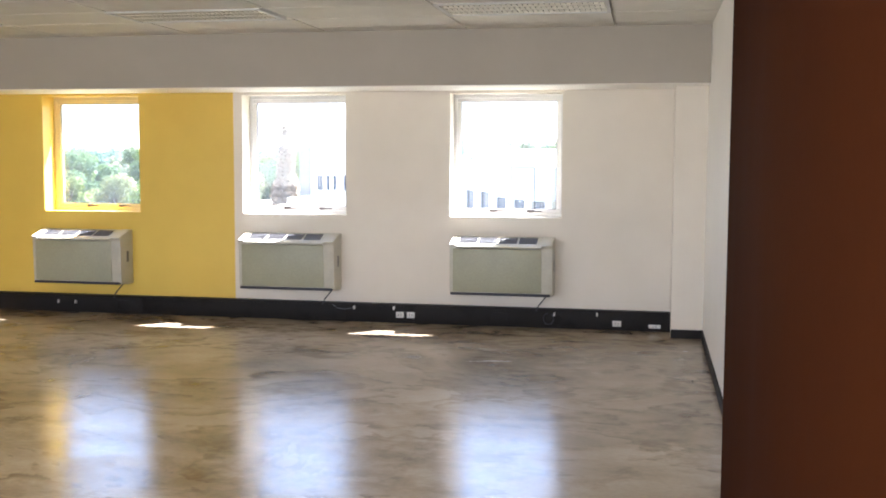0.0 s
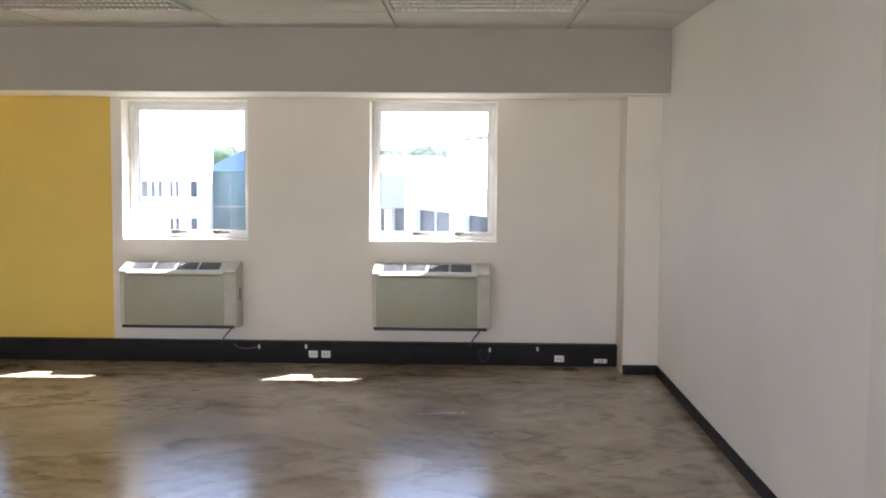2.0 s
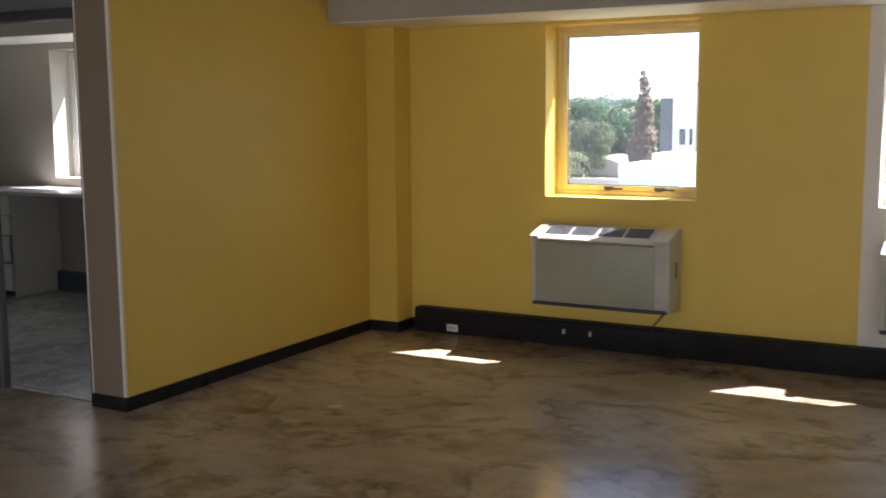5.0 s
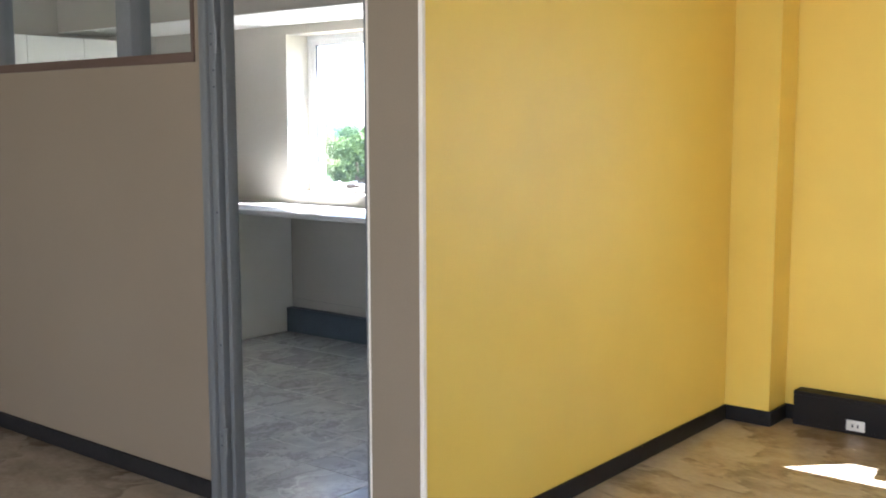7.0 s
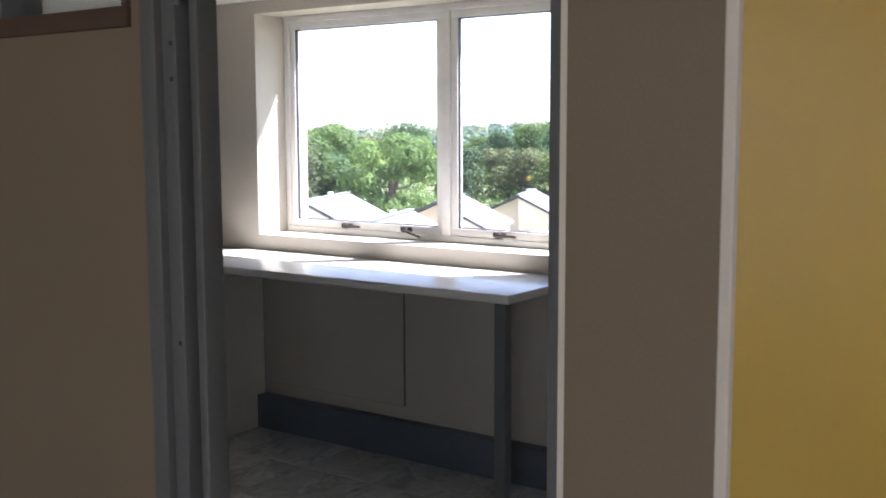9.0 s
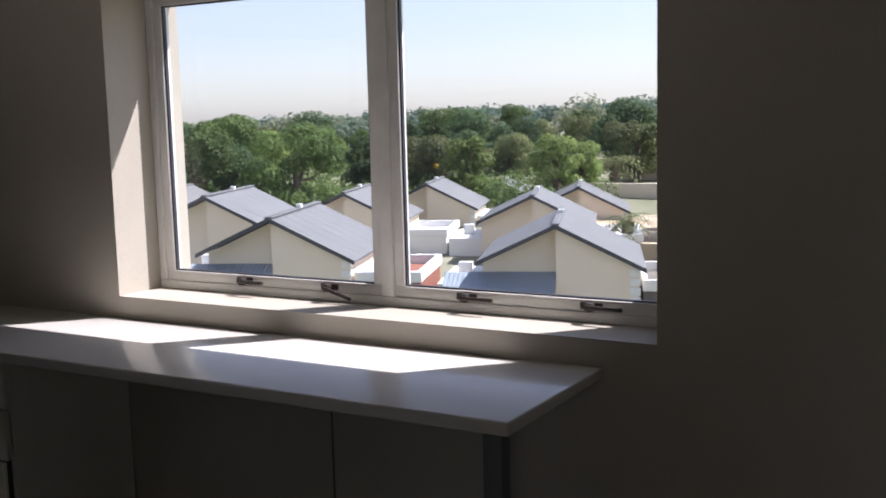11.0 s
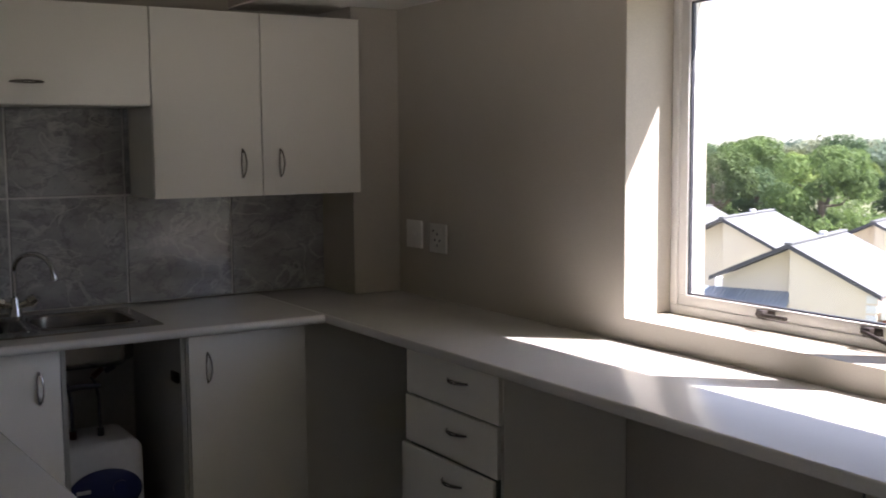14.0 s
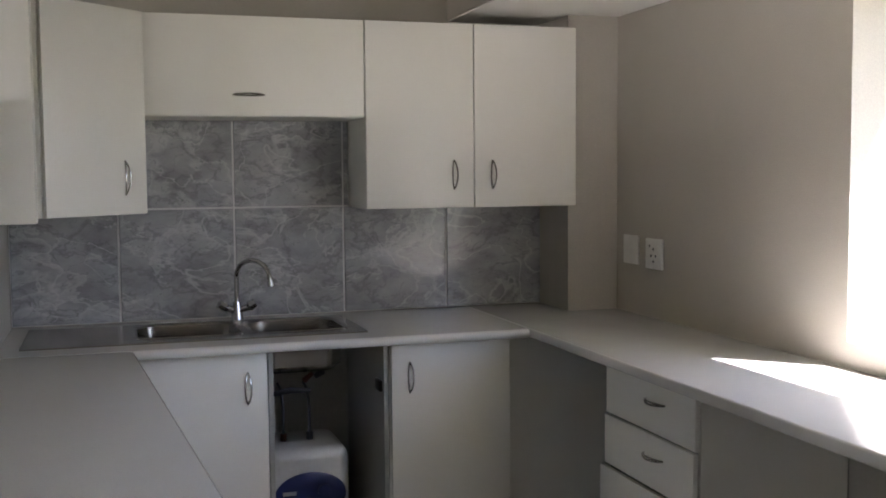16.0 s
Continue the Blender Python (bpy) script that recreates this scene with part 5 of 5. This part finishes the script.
# the trees that stand out by themselves
spots = [(0, 45.0, 86, 1.0), (0, 39.5, 84, 1.05), (1, 42.5, 92, 0.95), (4, 49.5, 80, 0.95), (1, 35.5, 98, 0.95), (2, 32.0, 96, 0.95), (4, 29.5, 112, 1.0), (3, 25.0, 90, 1.05), (3, 23.6, 94, 0.9), (4, 21.0, 118, 1.1), (2, 27.5, 104, 0.85), (1, 18.5, 112, 1.0), (0, 16.0, 120, 1.0), (2, 20.5, 104, 1.0), (0, 53.0, 84, 1.05), (1, 57.0, 90, 1.0)]
for k, (kind, a, d, s) in enumerate(spots):
    plant(stock[kind], *polar(a, d), s, k * 1.3)
for k in range(120):
    a = 12 + 52 * ((k * 0.618) % 1)
    d = 100 + 120 * rng.random()
    if d < 125 and 15 < a < 24:
        continue
    plant(stock[rng.choice((0, 0, 1, 2, 2, 4, 3, 3))], *polar(a, d), rng.choice((0.5, 0.58, 0.66, 0.75, 0.85, 0.95)) * rng.uniform(0.9, 1.1), rng.uniform(0, 6.28))
for t, m in ((stock[0], Matrix.Translation((*polar(43, 100), ground_z(*polar(43, 100))))), (stock[1], Matrix.Translation((*polar(33, 120), ground_z(*polar(33, 120))))), (stock[2], Matrix.Translation((*polar(47, 110), ground_z(*polar(47, 110))))), (stock[3], Matrix.Translation((*polar(30, 90), ground_z(*polar(30, 90))))), (stock[4], Matrix.Translation((*polar(38, 125), ground_z(*polar(38, 125)))))):
    t.matrix_basis = m
gold = thing("tree", "small golden-leaved tree among green ones", "tree", *polar(32.2, 100), ground_z(*polar(32.2, 100)))
me, blobs = crown_mesh("crown", 77, 1.6, 4.6, 900, 0.2, GOLD_LEAVES)
part("trunk", trunk_bm(78, 4.6, 0.15, blobs), BARK, gold)
c = new("crown", me)
c.parent = gold
rust = thing("cypress_tree", "tall ragged rust-brown cypress", "tree", *polar(16.9, 74), ground_z(*polar(16.9, 74)))
r2 = random.Random(9)
v, f = leaf_cloud(r2, [(r2.uniform(-0.4, 0.4) * (1 - k / 20), r2.uniform(-0.4, 0.4) * (1 - k / 20), 1.0 + k * 0.36 * r2.uniform(0.93, 1.07), (1.15 * (1 - k / 29) ** 0.7 + 0.15) * r2.uniform(0.7, 1.15)) for k in range(29)], 9000, 0.2, 1.5)
me = bpy.data.meshes.new("crown")
me.from_pydata([tuple(p) for p in v], [], f)
me.materials.append(HAZED_RUST_LEAVES)
part("trunk", tube([(0, 0, -1), (0, 0, 5), (0, 0, 10)], [0.3, 0.2, 0.06], 8), BARK, rust)
c = new("crown", me)
c.parent = rust


def palm(x, y, h, seed, reach=1.0):
    p = thing("palm_tree", "feathery palm with a stout trunk", "palm", x, y, ground_z(x, y), "palms")
    part("trunk", tube([(0, 0, -1), (0, 0, h * 0.5), (0.1, 0, h)], [0.45, 0.36, 0.4], 10), BARK, p)
    rg = random.Random(seed)
    for k in range(36):
        a, lift = k * 2.4, rg.uniform(-0.2, 1.1)
        verts, faces = [], []
        L = rg.uniform(2.8, 3.7) * reach
        rib = []
        for j in range(9):
            s = j / 8
            rib.append(Vector((math.cos(a) * L * s * math.cos(lift * (1 - s * 0.6)), math.sin(a) * L * s * math.cos(lift * (1 - s * 0.6)), h + L * (math.sin(lift) * s - 0.75 * s * s))))
        side = Vector((-math.sin(a), math.cos(a), 0))
        for j in range(8):
            for sgn in (-1, 1):
                w = 0.7 * reach * math.sin(math.pi * (0.12 + 0.85 * j / 8))
                i = len(verts)
                verts += [rib[j], rib[j].lerp(rib[j + 1], 0.45), rib[j + 1] + side * sgn * w - Vector((0, 0, 0.25 * w))]
                faces.append((i, i + 1, i + 2))
        fm = bpy.data.meshes.new("frond")
        fm.from_pydata([tuple(q) for q in verts], [], faces)
        fm.materials.append(LEAVES[2])
        fo = new("frond", fm)
        fo.parent = p
    return p


palm(*polar(21.8, 98), 2.4, 3)
palm(*polar(21.5, 66), 2.2, 4, 0.62)

# far woods in masses of different leaf, each colour tinted for haze
for seed, leaf, label in ((21, HAZED_LEAVES[0], "dark wooded hillside in the distance"), (22, HAZED_LEAVES[1], "mid-green wooded hillside in the distance"), (23, HAZED_LEAVES[2], "olive wooded hillside in the distance")):
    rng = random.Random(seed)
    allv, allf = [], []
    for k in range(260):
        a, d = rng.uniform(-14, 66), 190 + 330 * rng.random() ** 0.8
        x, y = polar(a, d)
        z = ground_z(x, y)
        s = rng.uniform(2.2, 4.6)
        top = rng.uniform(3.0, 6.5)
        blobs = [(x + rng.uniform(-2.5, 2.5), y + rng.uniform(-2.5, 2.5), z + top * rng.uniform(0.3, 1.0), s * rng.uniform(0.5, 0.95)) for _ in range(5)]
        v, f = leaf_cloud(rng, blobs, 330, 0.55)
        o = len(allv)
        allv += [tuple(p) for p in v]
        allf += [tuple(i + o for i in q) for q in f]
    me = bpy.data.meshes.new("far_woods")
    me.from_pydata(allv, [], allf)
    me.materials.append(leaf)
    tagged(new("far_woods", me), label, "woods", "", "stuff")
rng = random.Random(33)
allv, allf = [], []
for k in range(240):
    a, d = rng.uniform(14, 62), rng.uniform(84, 135)
    if d < 112 and a < 23:
        continue
    x, y = polar(a, d)
    z = ground_z(x, y)
    blobs = [(x + rng.uniform(-2, 2), y + rng.uniform(-2, 2), z + rng.uniform(0.2, 1.6), rng.uniform(0.8, 1.8)) for _ in range(4)]
    v, f = leaf_cloud(rng, blobs, 260, 0.17)
    o = len(allv)
    allv += [tuple(p) for p in v]
    allf += [tuple(i + o for i in q) for q in f]
me = bpy.data.meshes.new("shrubs")
me.from_pydata(allv, [], allf)
me.materials.append(LEAVES[0])
tagged(new("shrubs", me), "low green shrubs between the trees", "shrubs", "", "stuff")


# ---- tiles, last ----
back = tagged(new("wall_tiling"), "grey marbled splashback tiles with pale joints", "wall tiles", "", "structure")
back.location = (WEST, -1.3, 0.9)
part("grout_bed", box(0, 0.004, -1.098, 1.088, 0.002, 0.448), GROUT, back, "", False)
part("grout_bed", box(0, 0.004, -0.698, 0.222, 0.448, 0.90), GROUT, back, "", False)


def tile_mesh(name, dx, dy, dz, mat, bevel=0.002):
    bm = box(0, dx, 0, dy, 0, dz)
    top = [e for e in bm.edges if all(v.co.x > dx * 0.5 for v in e.verts)] if dx < dz else [e for e in bm.edges if all(v.co.z > dz * 0.5 for v in e.verts)]
    bmesh.ops.bevel(bm, geom=top, offset=bevel, segments=1, affect="EDGES")
    me = bpy.data.meshes.new(name)
    bm.to_mesh(me)
    bm.free()
    me.materials.append(mat)
    return me


TW, TJ, TH = 0.447, 0.008, 0.443
meshes = {}


def lay(name, parent, at, size, mat):
    key = (name, tuple(round(s, 3) for s in size))
    if key not in meshes:
        meshes[key] = tile_mesh(name, *size, mat)
    ob = new("tile", meshes[key])
    ob.parent = parent
    ob.location = at
    return ob


for k in range(-3, 3):
    y0 = -1.105 + k * TW
    a, b = max(y0, -2.398), min(y0 + TW, -0.213)
    if b - a > 0.03:
        lay("wall_tile", back, (0.002, a + TJ / 2 + 1.3, 0.004), (0.008, b - a - TJ, TH - TJ), WALL_TILE)
        a2, b2 = max(y0, -1.998), min(y0 + TW, -1.078)
        if b2 - a2 > 0.02:
            lay("wall_tile", back, (0.002, a2 + TJ / 2 + 1.3, 0.004 + TH), (0.008, b2 - a2 - TJ, TH - TJ), WALL_TILE)
paving = tagged(new("floor_tiling"), "grey marbled kitchen floor tiles", "floor tiles", "", "structure")
paving.location = (-2.6, -1.2, 0)
part("grout_bed", box(WEST + 2.6, JAMB_R + 2.6, -1.26, 1.2, 0.0, 0.004), FLOOR_GROUT, paving, "", False)
FT = 0.40
for i in range(14):
    for j in range(8):
        a, b = WEST + i * FT, min(WEST + (i + 1) * FT, JAMB_R)
        c, d = max(-2.46, 0.0 - (j + 1) * FT), 0.0 - j * FT
        if b - a > 0.04 and d - c > 0.04:
            lay("floor_tile", paving, (a + 0.003 + 2.6, c + 0.003 + 1.2, 0.001), (b - a - 0.006, d - c - 0.006, 0.008), FLOOR_TILE)
